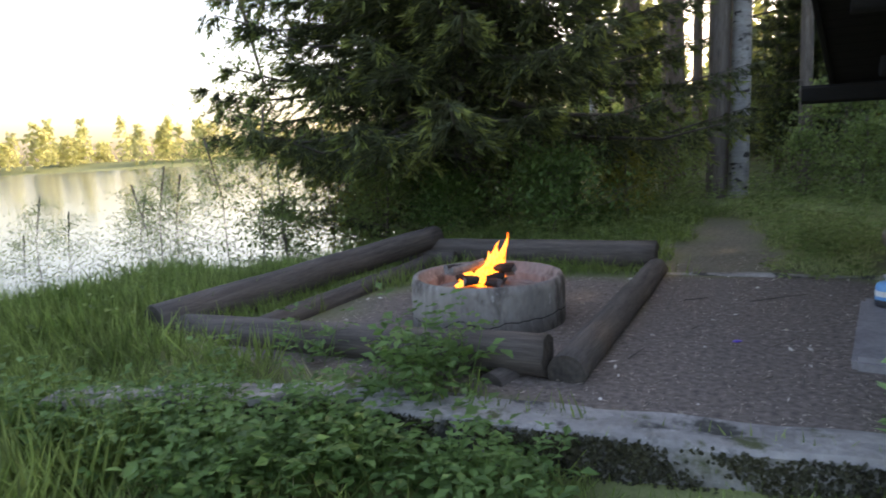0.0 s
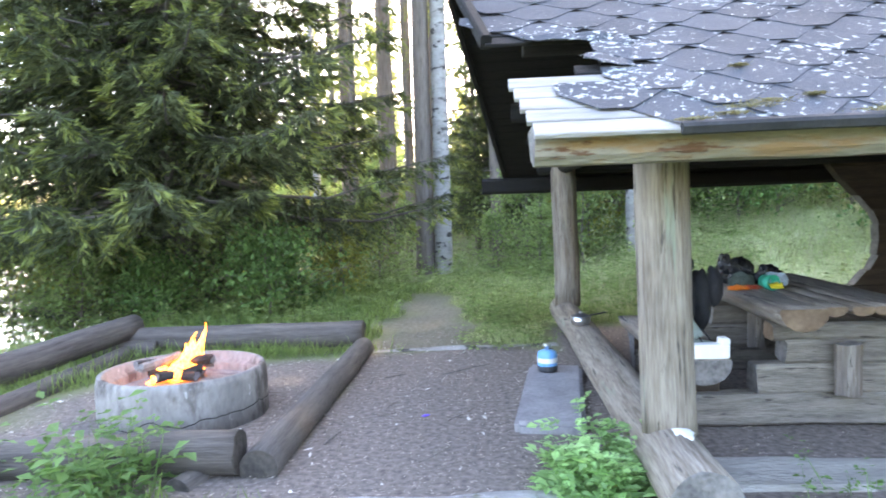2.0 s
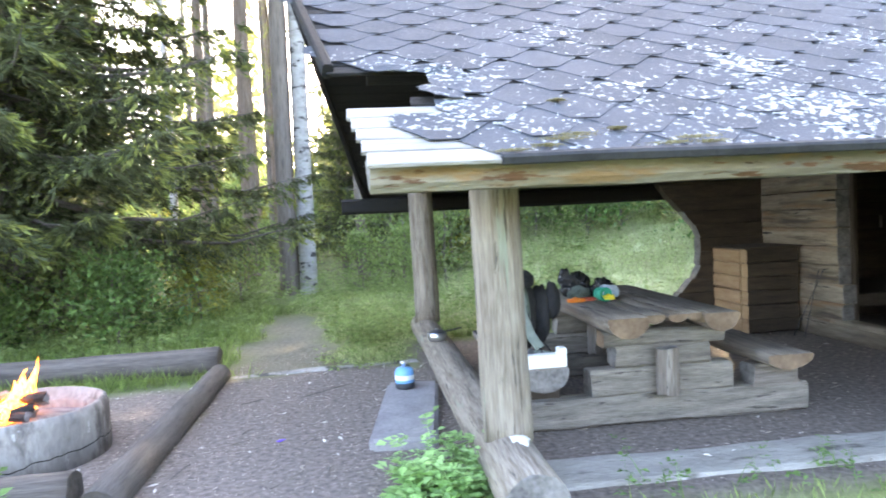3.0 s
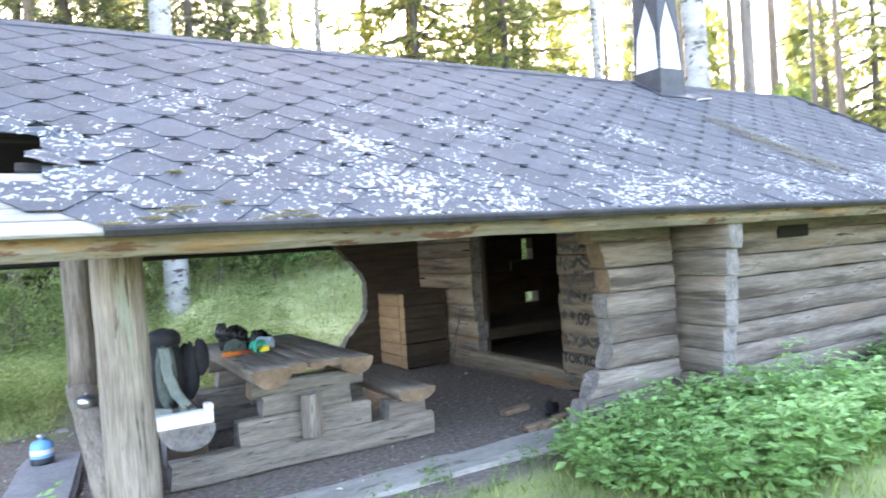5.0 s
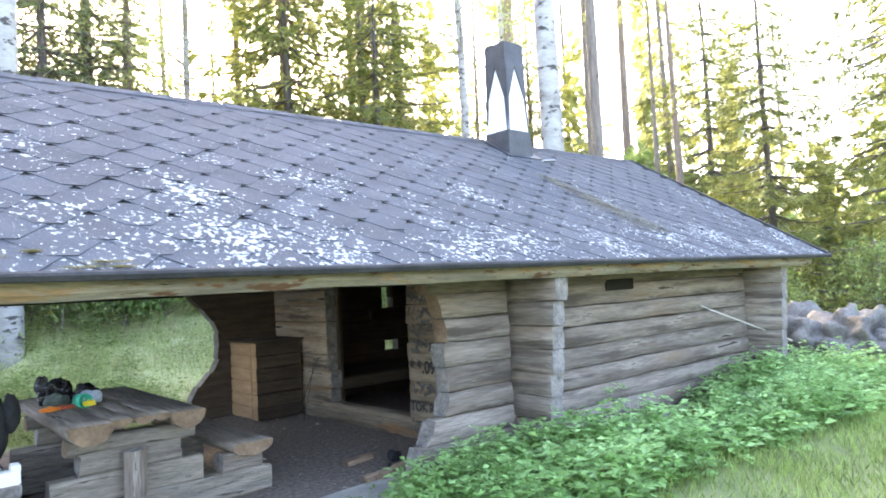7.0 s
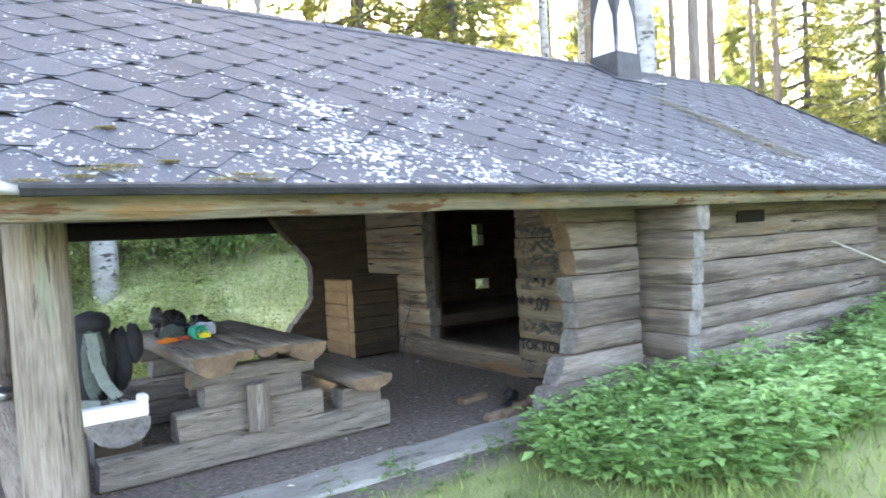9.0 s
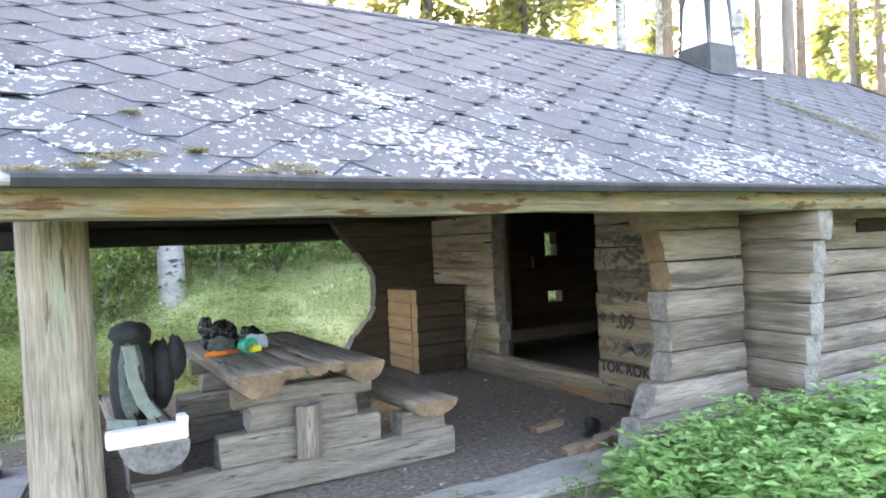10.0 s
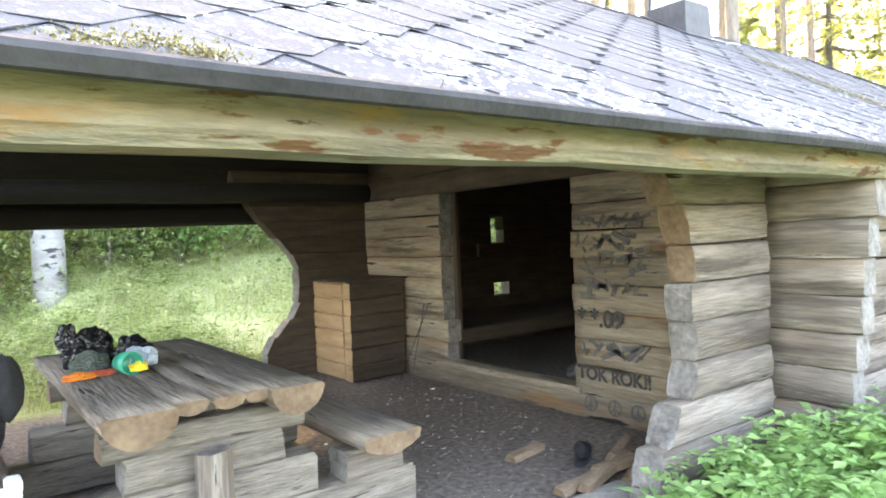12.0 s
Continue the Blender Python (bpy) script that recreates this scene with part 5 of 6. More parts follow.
def broadleaf(name, label, H, R, low, mat_, bark, leaf, nleaf, seed, trunk_r=0.1, clumps=60, group="", category="tree", lean=0.0):
    """A leafy tree: tapered trunk, limbs, and leaves gathered at the limbs' ends."""
    rg = np.random.default_rng(seed)
    o = thing(name, label, category, group)
    bend = lean * H
    pts = [(0, 0, -0.2), (bend * 0.1 + 0.03, 0.02, H * 0.3), (bend * 0.45 - 0.04, 0.05, H * 0.65), (bend, 0, H)]
    trunk_mesh("trunk", pts, [trunk_r * 1.15, trunk_r * 0.9, trunk_r * 0.6, 0.02], bark, o)
    limbs, C, Dr = [], [], []
    per = max(6, nleaf // clumps)
    for i in range(clumps):
        f = rg.uniform(0, 1)
        z0 = low + (H - low) * f * 0.92
        a = rg.uniform(0, 6.28)
        L = R * (1.1 - 0.75 * f) * rg.uniform(0.45, 1.1)
        base = np.array([bend * (z0 / H) ** 2, 0, z0])
        tip = base + np.array([math.cos(a) * L, math.sin(a) * L, L * rg.uniform(0.1, 0.75)])
        mid = base * 0.5 + tip * 0.5 + rg.normal(size=3) * 0.06 * L
        limbs += [(base, mid, trunk_r * 0.22, trunk_r * 0.12), (mid, tip, trunk_r * 0.12, 0.004)]
        u = rg.uniform(0.35, 1.08, size=per)
        C.append(mid + np.outer(u * u, tip - mid) + rg.normal(size=(per, 3)) * np.array([1, 1, 0.7]) * (0.16 * L + 0.05))
        Dr.append(rg.normal(size=(per, 3)) + np.array([0, 0, -0.3]))
    V, F, U = sticks(limbs)
    tagged(mesh("branchwork", V, F, bark, o, uvs=U), kind="stuff")
    C, Dr = np.concatenate(C), np.concatenate(Dr)
    tagged(cloud_mesh("crown", leaf_cloud(C, Dr, leaf * rg.uniform(0.6, 1.3, len(C)), leaf * 0.6), mat_, o), kind="stuff")
    return o


def pine(name, label, H, r, seed, bark):
    """A tall bare pole with dead twigs and a needle crown high up."""
    rg = np.random.default_rng(seed)
    o = thing(name, label, "tree", "tall pines")
    lx = rg.uniform(-0.3, 0.3)
    trunk_mesh("trunk", [(0, 0, -0.3), (0, 0, 0.5), (lx * 0.3, 0, H * 0.4), (lx, 0, H)], [r * 1.25, r, r * 0.8, r * 0.25], bark, o)
    limbs, C, Dr = [], [], []
    for i in range(26):
        z = rg.uniform(2.0, H)
        a = rg.uniform(0, 6.28)
        L = rg.uniform(0.3, 1.1) if z < H * 0.6 else rg.uniform(0.8, 2.0)
        b0 = np.array([lx * z / H, 0, z])
        tip = b0 + np.array([math.cos(a) * L, math.sin(a) * L, rg.uniform(-0.2, 0.35) * L])
        limbs.append((b0, tip, 0.02, 0.005))
        if z > H * 0.5:
            C.append(b0 + np.outer(rg.uniform(0.4, 1.05, 45), tip - b0) + rg.normal(size=(45, 3)) * 0.25)
            Dr.append(rg.normal(size=(45, 3)))
    V, F, U = sticks(limbs)
    tagged(mesh("branchwork", V, F, bark, o, uvs=U), kind="stuff")
    if C:
        C, Dr = np.concatenate(C), np.concatenate(Dr)
        tagged(cloud_mesh("crown", leaf_cloud(C, Dr, 0.28, 0.06), M["needles_light"], o), kind="stuff")
    return o


def at_ground(x, y, s=1.0, rz=0.0, dz=0.0):
    return pose(x, y, float(ground_z(x, y)) + dz, 0, 0, rz)


def place(o, x, y, rz=0.0, s=1.0):
    o.scale = (s, s, s)
    m = at_ground(x, y, 1, rz)
    o.matrix_basis = m @ Matrix.Diagonal((s, s, s, 1))
    return o


def again(o, x, y, rz=0.0, s=1.0):
    c = copy_thing(o, at_ground(x, y, 1, rz))
    c.scale = (s, s, s)
    return c


# the great spruce behind the fire
great = place(spruce("spruce_tree", "large dark spruce with drooping branches behind the fire", 20.0, 4.0, 2.2, 42, 9, 64, 30, 0.155, M["needles"], 5, broad=0.175), -5.35, 7.9, 20)
near_spruce = place(spruce("spruce_tree", "dark green spruce at the edge of the woods", 13.0, 2.8, 0.8, 26, 7, 20, 10, 0.19, M["needles_mid"], 6), 6.9, 26.0)
light_spruce = place(spruce("spruce_tree", "yellow-green young spruce lit from behind", 9.0, 2.3, 0.3, 24, 7, 22, 13, 0.18, M["needles_light"], 7), 17.2, 3.6)
# those at x 0..3.4, y 18..20.5 are added to block sun from the patio
for x, y, rz, s in ((4.0, 15.6, 75, 1.1), (-8.6, 16.0, 40, 1.1), (5.4, 17.2, 30, 1.3), (1.2, 18.6, 30, 1.35), (3.4, 18.4, 200, 1.35), (2.5, 20.0, 110, 1.4), (0.0, 20.5, 300, 1.4), (7.2, 19.5, 80, 1.2), (2.2, 24.5, 50, 1.1), (9.5, 28, 50, 1.1), (-12.5, 26, 70, 1.2), (3.5, 29, 260, 1.2), (22, 25, 80, 1.2), (12, 36, 33, 1.4), (-9, 38, 80, 1.3)):
    again(near_spruce, x, y, rz, s)
for x, y, rz, s in ((13.4, 13.2, 50, 1.5), (18.5, 1.0, 120, 1.2), (23, 8, 200, 1.35), (10.6, 15.5, 300, 1.7), (26, 1.5, 60, 1.4), (24, 17, 10, 1.5), (9.4, 13.0, 20, 1.55), (10.9, 10.9, 140, 1.1)):
    again(light_spruce, x, y, rz, s)

again(great, -6.5, 8.7, 130, 0.66)
again(great, -0.15, 15.2, 60, 0.36)
# unseen spruces added behind the camera, to close it and cut low sky light
for i in range(15):
    a = radians(100 + 125 * i / 14)
    d = 27 + 7 * ((i * 0.618) % 1.0)
    again(near_spruce, 2.5 + d * math.sin(a), -2.0 + d * math.cos(a), i * 53, 0.85 + 0.3 * ((i * 0.37) % 1.0))

# tall trunks
birch = place(broadleaf("birch_tree", "white-barked birch with dark scars", 16, 2.2, 6.0, M["bush"], M["birch_bark"], 0.09, 3600, 31, 0.12, 60, "birches"), -1.24, 10.6, 0, 1.3)
for x, y, rz, s in ((2.35, 9.8, 40, 1.6), (12.1, 6.0, 80, 1.95), (13.4, 10.2, 10, 1.1), (18.5, 13.5, 200, 1.1), (7.6, 15.5, 120, 1.0), (-6.5, 21, 30, 1.1)):
    again(birch, x, y, rz, s)
pine_a = place(pine("pine_tree", "tall straight reddish pine trunk in the woods", 17, 0.17, 41, M["pine_bark"]), -2.7, 13.0)
pine_b = place(pine("pine_tree", "slim grey pine trunk in the woods", 16, 0.12, 42, M["bark"]), -1.6, 10.7, 0, 1.5)
for i, (x, y, s) in enumerate(((12.7, 5.3, 1.1), (-3.65, 13.0, 0.8), (-2.5, 15.2, 0.6), (-2.8, 15.2, 0.42), (-0.18, 12.2, 1.0), (-5.5, 12.2, 0.7), (-3.3, 16.4, 0.7), (-1.9, 17.8, 0.7), (16.7, 6.3, 0.7), (17.0, 5.8, 0.65), (11.3, 12.1, 1.0), (11.65, 11.9, 0.6), (-0.7, 15.5, 0.6), (-2.2, 20.5, 0.8), (-4.0, 20.0, 0.7), (0.25, 17.5, 1.1), (-4.3, 17.0, 1.0), (-2.9, 19.0, 0.9), (17.2, 10.2, 1.05), (20.2, 14.6, 1.0), (9.9, 17.2, 1.1), (12.4, 14.4, 0.9), (6.3, 16.8, 1.1), (24.0, 12, 1.1), (28, 18, 1.2), (1.2, 21, 1), (-7, 26, 1.1))):
    again(pine_a if i % 2 else pine_b, x, y, i * 47, s)
for i in range(26):
    a = radians(-45 + 120 * ((i * 0.618) % 1.0))
    d = 24 + 26 * ((i * 0.377) % 1.0)
    if shore(-0.5 + d * math.sin(a), d * math.cos(a)) > -1:
        continue
    again(pine_b if i % 3 else pine_a, -0.5 + d * math.sin(a), d * math.cos(a), i * 61, 0.9 + 0.4 * ((i * 0.29) % 1))

# undergrowth at the woods' edge and behind the shelter
shrub = place(broadleaf("shrub", "green leafy shrub at the edge of the woods", 1.5, 0.85, 0.1, M["bush"], M["bark"], 0.07, 1700, 51, 0.02, 60, "shrubs", "shrub"), -4.3, 7.2)
shrub_y = place(broadleaf("shrub", "yellow-green sunlit shrub in the woods", 1.6, 0.9, 0.15, M["yellow_leaf"], M["bark"], 0.07, 1500, 52, 0.02, 50, "shrubs", "shrub"), -3.9, 12.4)
shrub_d = place(broadleaf("shrub", "dark green dense shrub behind the logs", 1.15, 1.0, 0.05, M["herb_dark"], M["bark"], 0.085, 3000, 53, 0.02, 60, "shrubs", "shrub"), -3.35, 6.4)
gr2 = random.Random(77)
for i in range(120):
    a = radians(-42 + 120 * gr2.random())
    d = gr2.uniform(9.5, 30)
    x, y = -0.5 + d * math.sin(a), 1.0 + d * math.cos(a)
    if y < 6.9 and x < 12 or abs(x + 1.3) < 1.3 and y < 11 or shore(x, y) > -1.2:
        continue
    again((shrub, shrub, shrub_d, shrub_y)[i % 4], x, y, gr2.uniform(0, 360), gr2.uniform(0.7, 1.5))
for x, y, s, o in ((-4.9, 6.3, 0.8, shrub_d), (-5.9, 6.2, 0.9, shrub), (-6.7, 6.9, 1.1, shrub_y), (-7.4, 5.6, 1.0, shrub), (-2.6, 7.7, 0.6, shrub_y), (-7.0, 8.6, 1.3, shrub), (-4.4, 9.6, 1.1, shrub_y), (-3.0, 9.3, 0.9, shrub_y), (0.6, 9.8, 0.9, shrub), (1.6, 11, 1.1, shrub_y), (13.2, 2.0, 1.0, shrub), (14.0, 3.4, 1.3, shrub_y), (12.6, 4.4, 1.0, shrub), (15.5, 1.0, 1.2, shrub), (3.2, 10.2, 1.1, shrub), (5.2, 10.8, 1.2, shrub), (7.2, 11.2, 1.2, shrub_y), (4.2, 11.4, 1.4, shrub), (6.2, 12.2, 1.5, shrub), (2.4, 11.8, 1.4, shrub), (8.4, 12.2, 1.5, shrub), (1.4, 10.0, 1.2, shrub), (2.9, 11.0, 1.5, shrub_y), (5.0, 12.0, 1.7, shrub), (6.6, 10.9, 1.2, shrub), (3.8, 10.6, 1.2, shrub), (0.4, 11.4, 1.4, shrub), (-6.3, 6.6, 1.2, shrub), (-6.8, 7.8, 1.4, shrub_y), (-5.6, 7.2, 1.1, shrub), (-2.4, 9.8, 1.0, shrub), (-3.4, 10.6, 1.1, shrub), (-0.2, 9.9, 0.8, shrub)):
    again(o, x, y, gr2.uniform(0, 360), s)

# willow scrub along the shore
willow = place(broadleaf("willow_bush", "thin-stemmed willow bush on the lake shore", 2.6, 1.1, 0.3, M["bush"], M["bark"], 0.045, 1500, 61, 0.010, 60, "willows", "shrub", 0.1), -7.3, 4.9)
for x, y, rz, s in ((-7.9, 3.6, 40, 0.7), (-8.6, 2.4, 100, 0.6), (-6.9, 6.2, 150, 1.1), (-8.0, 6.4, 220, 1.9), (-9.0, 4.4, 260, 0.8), (-6.4, 7.0, 300, 1.0), (-9.0, 8.3, 20, 1.2), (-7.6, 9.6, 60, 1.3), (-9.6, 1.2, 80, 0.55), (-10.0, 3.0, 10, 0.6), (-8.3, 4.2, 30, 0.75), (-9.3, 3.3, 130, 0.65), (-9.0, 2.0, 330, 0.5), (-10.4, 2.0, 200, 0.6), (-8.2, 5.2, 250, 1.0), (-9.8, 4.8, 75, 0.8)):
    again(willow, x, y, rz, s)

# deep woods all round behind the clearing
wr = np.random.default_rng(33)
for nm, lb, mk, n, d0, d1, h0 in (("deep_woods", "dense green woods behind the clearing", "bush", 42000, 24, 52, 5.0), ("deep_woods", "dark spruce woods behind the clearing", "needles_mid", 26000, 28, 56, 8.0), ("deep_woods", "sunlit yellow-green leaves deep in the woods", "needles_light", 26000, 28, 60, 13.0)):
    a = np.radians(wr.uniform(-42, 100, n))
    clump = 0.5 + 0.5 * np.sin(a * 23 + 2 * np.sin(a * 41))
    d = d0 + (d1 - d0) * (0.5 + 0.5 * np.sin(a * 57 + 3)) * wr.uniform(0.6, 1, n)
    z = h0 * wr.uniform(0, 1, n) ** 1.4 * (0.35 + 0.75 * clump)
    x, y = d * np.sin(a), d * np.cos(a)
    k = shore(x, y) < -1
    c = np.stack([x, y, z + ground_z(x, y) - 0.2], -1)[k]
    tagged(cloud_mesh(nm, leaf_cloud(c, wr.normal(size=c.shape), wr.uniform(0.35, 0.9, len(c)), 0.4), M[mk]), lb, "woods", kind="stuff")

# far shore
fg = random.Random(9)
fs = np.random.default_rng(12)
FC, FD = [], []
for i in range(230):
    s = 192 + fg.uniform(0, 40)
    t = -240 + 520 * i / 230 + fg.uniform(-2, 2)
    px, py = -8.3 - 0.89 * s + 0.46 * t, 3.6 + 0.46 * s + 0.89 * t
    h, r = fg.uniform(6, 13), fg.uniform(2.0, 3.6)
    n = 130
    zz = fs.uniform(0.05, 1, n)
    rr = r * np.sqrt(fs.uniform(0, 1, n)) * (1.05 - zz ** 2)
    aa = fs.uniform(0, 6.28, n)
    FC.append(np.stack([px + rr * np.cos(aa), py + rr * np.sin(aa), 0.8 + zz * h], -1))
    FD.append(fs.normal(size=(n, 3)))
FC, FD = np.concatenate(FC), np.concatenate(FD)
fw = cloud_mesh("far_woods", leaf_cloud(FC, FD, 1.7, 1.1), M["far_haze_leaf"])
tagged(fw, "sunlit yellow-green woods on the far shore, haze in their colour", "woods", kind="stuff")
jetty = thing("far_cabin", "small pale cabin by the far shore", "cabin")
for k, (s, t, w) in enumerate(((188, -62, 7), (188, -52, 5))):
    px, py = -8.3 - 0.89 * s + 0.46 * t, 3.6 + 0.46 * s + 0.89 * t
    slab("wall", px, py, -0.8, 2.4, w, w, M["white_board"], jetty, "", 0.05, 27)


# grass and herbs
def free(x, y):
    """Away from bare earth, the shelter, the logs and the kerbs."""
    ok = dirt(x, y) < 0.35
    ok &= ~((x > 0.3) & (x < 9.9) & (y > 0.62) & (y < 5.5))
    ok &= shore(x, y) < 1.0
    ok &= np.hypot(x - RX, y - RY) > 0.65
    return ok


def blades(name, n, xr, yr, h, mat_, label, seed, keep=None, wid=0.006):
    rg = np.random.default_rng(seed)
    x, y = rg.uniform(*xr, n), rg.uniform(*yr, n)
    k = free(x, y)
    if keep is not None:
        k &= keep(x, y)
    clump = np.sin(x * 2.1 + np.sin(y * 1.7) * 2) * np.sin(y * 2.4 + np.cos(x * 1.3) * 2)
    k &= rg.uniform(-1.3, 0.7, n) < clump
    if yr[0] < -2:
        k &= rg.uniform(0, 1, n) < np.clip((y - yr[0]) / 2.5, 0, 1)
    x, y = x[k], y[k]
    z = ground_z(x, y) - 0.01
    hh = h * rg.uniform(0.4, 1.25, len(x))
    d = np.stack([rg.normal(0, 0.45, len(x)), rg.normal(0, 0.45, len(x)), np.ones(len(x))], -1)
    v = leaf_cloud(np.stack([x, y, z], -1), d, hh, wid * (1 + hh * 4), 0.3)
    return tagged(cloud_mesh(name, v, mat_), label, "grass", kind="stuff")


def herbs(name, n, inside, height, leaf, mat_, label, seed, xr, yr, per=6, fold=3):
    """Stalks that carry divided leaves: each leaf a stem with a pointed end leaflet and pairs beside it."""
    rg = np.random.default_rng(seed)
    x, y = rg.uniform(*xr, n), rg.uniform(*yr, n)
    k = inside(x, y)
    clump = np.sin(x * 4.3 + 2 * np.sin(y * 3.1)) * np.sin(y * 4.9 + 2 * np.cos(x * 2.7))
    k &= rg.uniform(-1.6, 0.6, n) < clump
    x, y, clump = x[k], y[k], clump[k]
    z = ground_z(x, y)
    h = height * rg.uniform(0.4, 1.0, len(x)) * (1.05 + 0.4 * clump)
    C, Dr, Ls = [], [], []
    lean = rg.normal(0, 0.2, size=(len(x), 2))
    for q in range(per):
        f = (q + 1) / per
        a = q * 2.4 + rg.uniform(0, 6.28, len(x))
        d0 = np.stack([np.cos(a), np.sin(a), rg.uniform(-0.25, 0.4, len(x))], -1)
        sd = np.stack([-np.sin(a), np.cos(a), rg.uniform(-0.3, 0.1, len(x))], -1)
        base = np.stack([x + lean[:, 0] * h * f, y + lean[:, 1] * h * f, z + h * f], -1)
        L = leaf * rg.uniform(0.6, 1.4, len(x)) * (1.25 - 0.5 * f)
        for w in range(fold):
            g = 0.9 - 0.38 * ((w + 1) // 2)
            sgn = 0.0 if w == 0 else (1.0 if w % 2 else -1.0)
            C.append(base + d0 * (L * g)[:, None])
            Dr.append(d0 * (1.0 if w == 0 else 0.55) + sd * sgn * 0.8 + rg.normal(size=(len(x), 3)) * 0.12)
            Ls.append(L * rg.uniform(0.55, 0.85, len(x)) * (1.0 if w == 0 else 0.85))
        C.append(base)
        Dr.append(d0)
        Ls.append(-L)
    C, Dr, Ls = np.concatenate(C), np.concatenate(Dr), np.concatenate(Ls)
    up = np.tile([0, 0, 1.0], (len(C), 1)) + rg.normal(size=(len(C), 3)) * 0.28
    wide = np.where(Ls < 0, 0.004, np.abs(Ls) * 0.6)
    st = leaf_cloud(np.stack([x, y, z], -1), np.stack([lean[:, 0], lean[:, 1], np.ones(len(x))], -1), h, 0.008)
    v = np.concatenate([leaf_cloud(C, Dr, np.abs(Ls), wide, 0.2, up), st])
    return tagged(cloud_mesh(name, v, mat_), label, "plants", kind="stuff")


blades("grass", 125000, (-9.5, -1.2), (-6.0, 9.0), 0.20, M["grass"], "fresh green grass on the bank by the lake", 1)
blades("grass", 26000, (-6.5, -3.3), (-1.6, 2.6), 0.34, M["grass"], "tall lush grass beside the seat logs", 8, lambda x, y: (x < -5.0 + 0.2 * y) | (y < 0.55), 0.007)
herbs("weeds", 260, lambda x, y: free(x, y) & ((x < -5.0 + 0.2 * y) | (y < 0.5)) & (y > 0.1 + 0.43 * (x + 4.2)), 0.34, 0.09, M["grass"], "yellow-green weeds in the tall grass", 21, (-6.2, -3.6), (-1.2, 2.8))
# grass here and on the slope uses the meadow's brightened colour
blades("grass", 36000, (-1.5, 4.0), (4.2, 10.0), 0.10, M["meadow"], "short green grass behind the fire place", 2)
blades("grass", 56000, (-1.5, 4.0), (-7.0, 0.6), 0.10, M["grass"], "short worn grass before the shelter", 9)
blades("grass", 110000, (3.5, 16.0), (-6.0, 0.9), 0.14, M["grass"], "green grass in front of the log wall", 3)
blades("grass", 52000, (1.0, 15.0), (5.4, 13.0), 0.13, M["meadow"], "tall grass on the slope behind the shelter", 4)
blades("dry_grass", 14000, (1.0, 14.0), (5.6, 12.0), 0.32, M["dry_grass"], "dry straw-coloured grass stalks", 5, None, 0.004)
blades("dry_grass", 3000, (-7, -2), (-1.5, 1.2), 0.14, M["dry_grass"], "dry straw among the green grass", 6, None, 0.004)


herbs("nettles", 1500, lambda x, y: (y < np.minimum(0.02 + 0.43 * (x + 3.9), 0.17)) & (y > -1.0 - 0.1 * x) & (x < -1.25 - 0.6 * (y < -0.5)) & (np.hypot((x + 1.9) / 1.1, y + 0.8) > 0.55), 0.36, 0.105, M["herb_dark"], "nettles and green herbs growing before the kerb", 11, (-5.2, -0.9), (-1.3, 0.3))
herbs("nettles", 45, lambda x, y: x < -1.9, 0.42, 0.13, M["herb_dark"], "nettles growing up through the gap in the kerb", 19, (-2.75, -1.95), (0.1, 0.62))
herbs("nettles", 34, lambda x, y: (np.abs(x + 3.1) < 0.25) | (np.abs(x + 2.35) < 0.3), 0.38, 0.10, M["herb_dark"], "nettles between the kerb and the seat log", 12, (-3.35, -2.0), (0.62, 0.84))
herbs("goutweed", 90, lambda x, y: np.hypot(x - 0.33, y - 0.78) < 0.30, 0.34, 0.10, M["herb"], "bright green leafy tuft beside the rail", 13, (0.0, 0.7), (0.4, 1.15), 7, 7)
herbs("goutweed", 2900, lambda x, y: (y < 0.62) & (y > -0.75 - 0.1 * np.clip(x - 5, 0, 3)) & (x > 3.35 + 0.7 * np.clip(-y, 0, 1)) & (y < 0.62 - 0.55 * smooth01(4.6, 5.4, x) - 0.15 * np.clip(x - 5.4, 0, 3)) & (np.sin(x * 17 + y * 31) < 1.4 - 0.5 * np.clip(x - 5.0, 0, 3)), 0.38, 0.12, M["herb"], "lush bright green goutweed along the log wall", 14, (3.3, 8.6), (-1.2, 0.65), 6, 5)
herbs("goutweed", 700, lambda x, y: y < 0.6, 0.42, 0.14, M["herb"], "green weeds by the far end of the wall", 15, (7.6, 10.6), (-0.6, 0.65))
herbs("weeds", 3200, lambda x, y: free(x, y) & (y > 5.0), 0.40, 0.10, M["bush"], "green herbs under the trees", 16, (-8, 4), (4.6, 12), 5)
# herbs in the same brightened colour, standing for light on the slope
herbs("weeds", 2200, lambda x, y: free(x, y) & (y > 7.5), 0.5, 0.10, M["meadow"], "green herbs on the slope behind the shelter, brightened in colour", 17, (1.2, 14), (7.0, 12.5), 5)
herbs("weeds", 420, lambda x, y: free(x, y), 0.26, 0.09, M["bush"], "green weeds at the edge of the trampled earth", 22, (-0.4, 3.5), (4.7, 8.0), 5)
herbs("weeds", 60, lambda x, y: np.abs(y - 4.42 - 0.1 * x) < 0.22, 0.2, 0.07, M["bush"], "weeds along the far kerb", 23, (-0.6, 0.4), (4.1, 4.7), 5)
herbs("weeds", 30, lambda x, y: (x > 1.2), 0.2, 0.05, M["herb_dark"], "small weeds before the concrete edge", 18, (1.2, 3.3), (0.45, 0.72), 5)

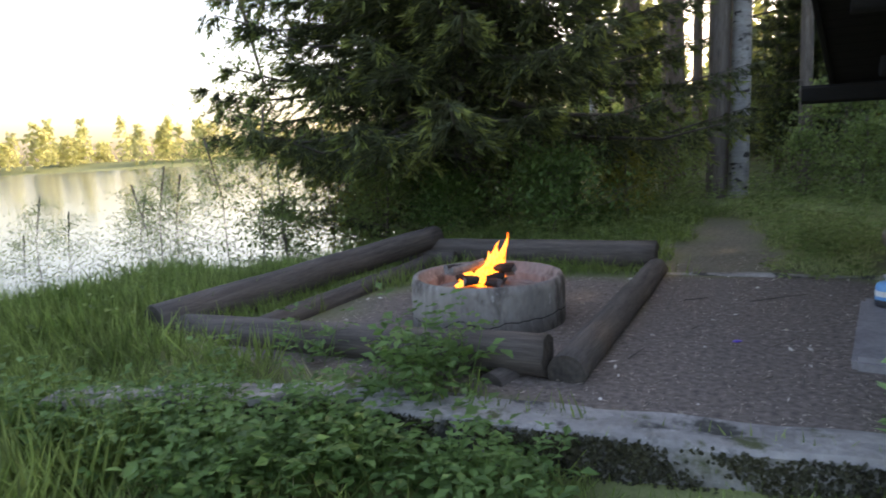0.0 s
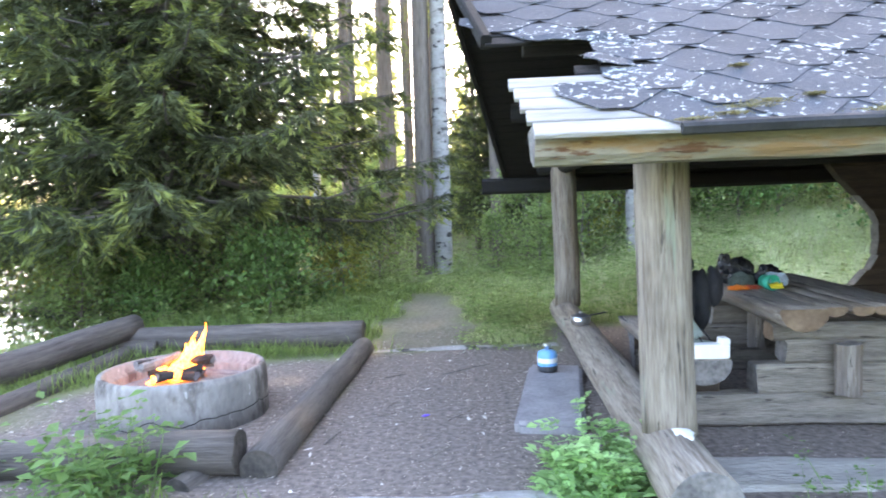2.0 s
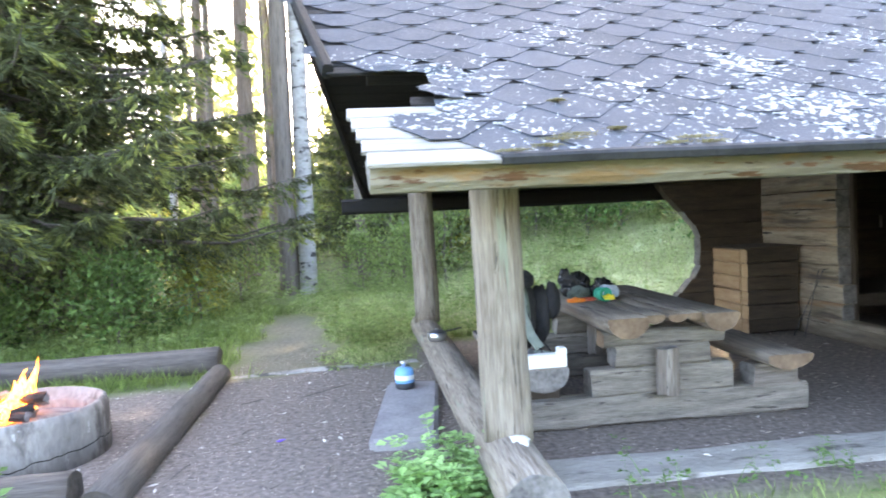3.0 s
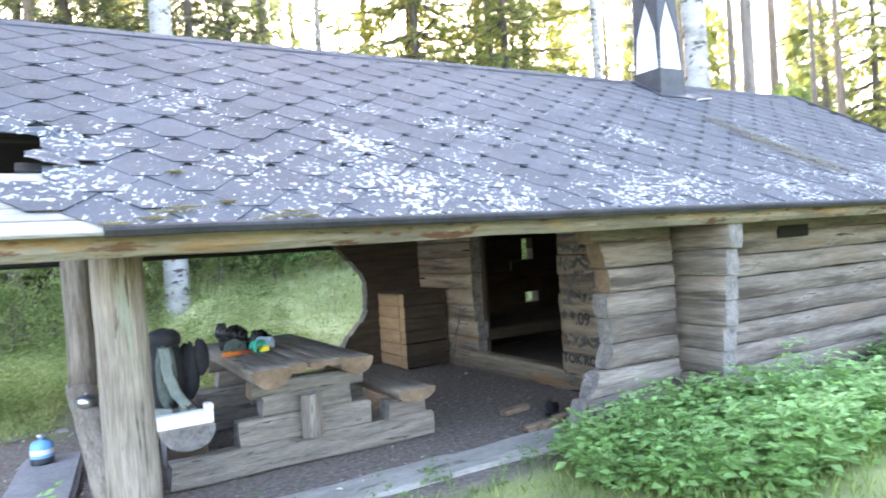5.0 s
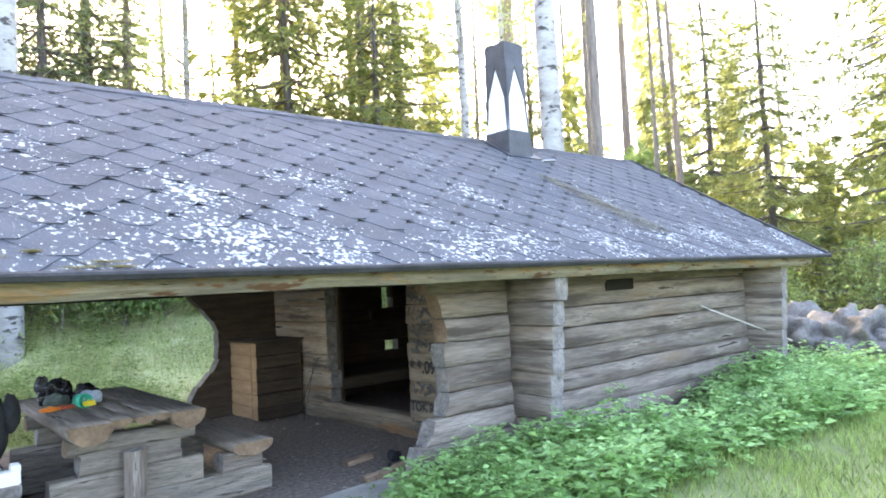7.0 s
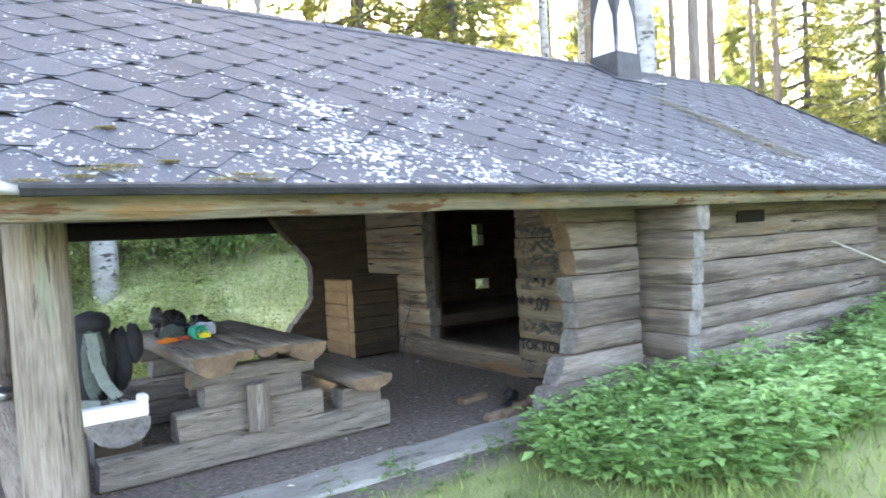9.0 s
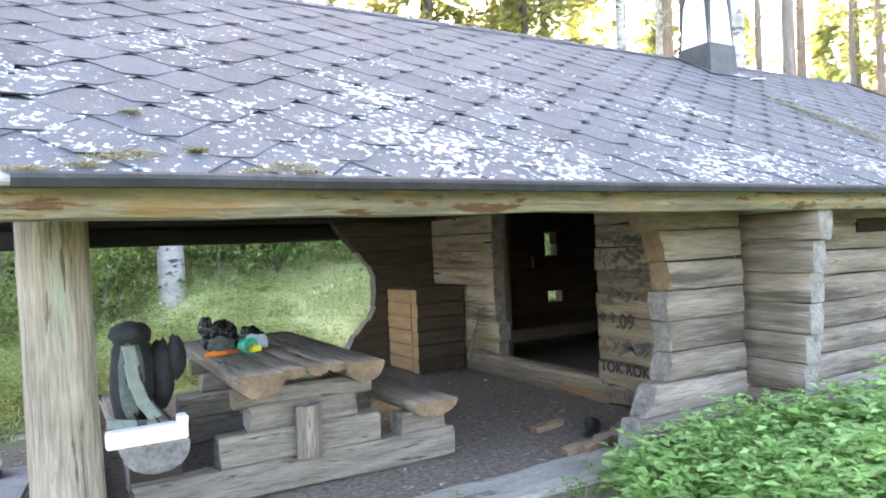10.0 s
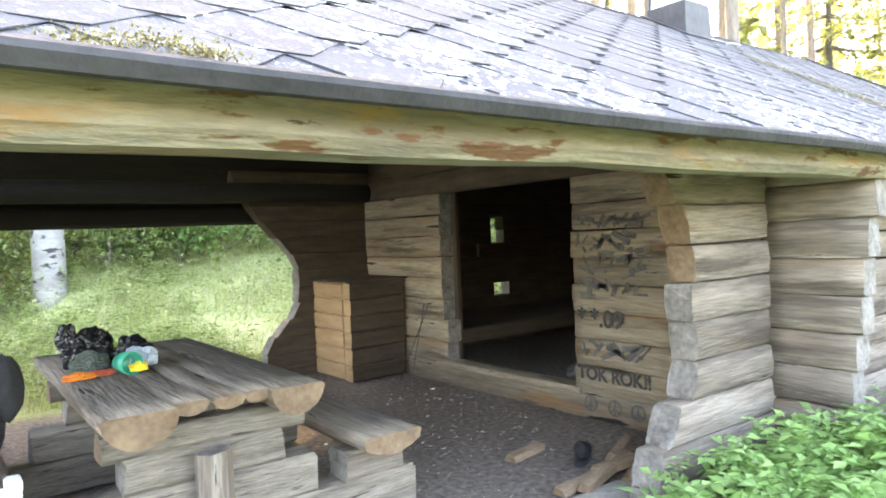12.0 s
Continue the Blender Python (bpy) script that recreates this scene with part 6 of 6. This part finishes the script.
# litter on the bare earth: chips and twigs
rg = np.random.default_rng(5)
n = 30000
x, y = rg.uniform(-4, 4.8, n), rg.uniform(0.65, 5.2, n)
k = (dirt(x, y) > 0.6) & (np.hypot(x - RX, y - RY) > 0.62) & ((x < 0.7) | (rg.uniform(0, 1, n) < 0.35))
x, y = x[k], y[k]
d = rg.normal(size=(len(x), 3)) * np.array([1, 1, 0.12])
v = leaf_cloud(np.stack([x, y, ground_z(x, y) + 0.012], -1), d, 0.010 + 0.05 * rg.uniform(0, 1, len(x)) ** 4, 0.0075, 0.1)
tagged(cloud_mesh("wood_chips", v, M["chip"]), "pale wood chips scattered on the trampled earth", "litter", kind="stuff")
k = rg.uniform(0, 1, len(x)) < 0.012
wv = np.stack([x[k], y[k], ground_z(x[k], y[k]) + 0.016], -1)
wc = leaf_cloud(wv, rg.normal(size=wv.shape) * np.array([1, 1, 0.15]), rg.uniform(0.02, 0.06, len(wv)), 0.02, 0.1)
tagged(cloud_mesh("wood_chips", wc, M["white_chip"]), "larger pale wood splinters on the trampled earth", "litter", kind="stuff")
for i in range(12):
    x0, y0, a = rg.uniform(-1.4, 0.2), rg.uniform(0.85, 3.2), rg.uniform(0, 3.1)
    L = rg.uniform(0.12, 0.5)
    o = thing("twig", "thin dry twig on the trampled earth", "twig", "twigs on the ground")
    sweep("stick", (x0, y0, 0.012), (x0 + L * math.cos(a), y0 + L * math.sin(a), 0.014), circle(0.0045, 5), [M["bark" if i % 2 else "spruce_bark"]], o, segs=6, jit=0.02, seed=i)

scrap = tagged(blob("plastic_scrap", (-0.72, 2.0, 0.012), (0.03, 0.018, 0.006), M["violet_plastic"], None, "", 0.5, 2.0, 3, 2, 30), "small violet plastic scrap on the trampled earth", "litter")

# boulders by the far corner
for i, (x, y, s, w) in enumerate(((11.35, 0.95, 0.42, 1.0), (11.8, 0.25, 0.46, 1.1), (12.1, -0.55, 0.40, 1.1), (12.5, -1.35, 0.46, 1.2), (12.4, 1.3, 0.5, 1.0), (12.9, -2.1, 0.4, 1.2), (11.1, 0.35, 0.2, 0.5), (11.5, -0.35, 0.22, 0.6), (11.75, -1.0, 0.2, 0.55), (12.1, 0.6, 0.35, 0.8), (12.9, 0.3, 0.4, 1.0), (12.0, -1.8, 0.22, 0.6))):
    o = tagged(blob("boulder", (x, y, float(ground_z(x, y)) + s * 0.25), (w * 0.6, w * 0.5, s), M["stone"], None, "", 0.55, 2.8, i, 4, i * 40), "rough grey granite boulder with moss in the grass", "boulder", "boulders")
    del o
bucket = thing("dark_bucket", "small black bucket by the wall corner", "bucket")
lathe("pail", [(0.001, 0), (0.08, 0), (0.1, 0.25), (0.095, 0.25), (0.075, 0.01), (0.001, 0.01)], M["black_cloth"], bucket, (9.95, 0.62, 0.06), 16)
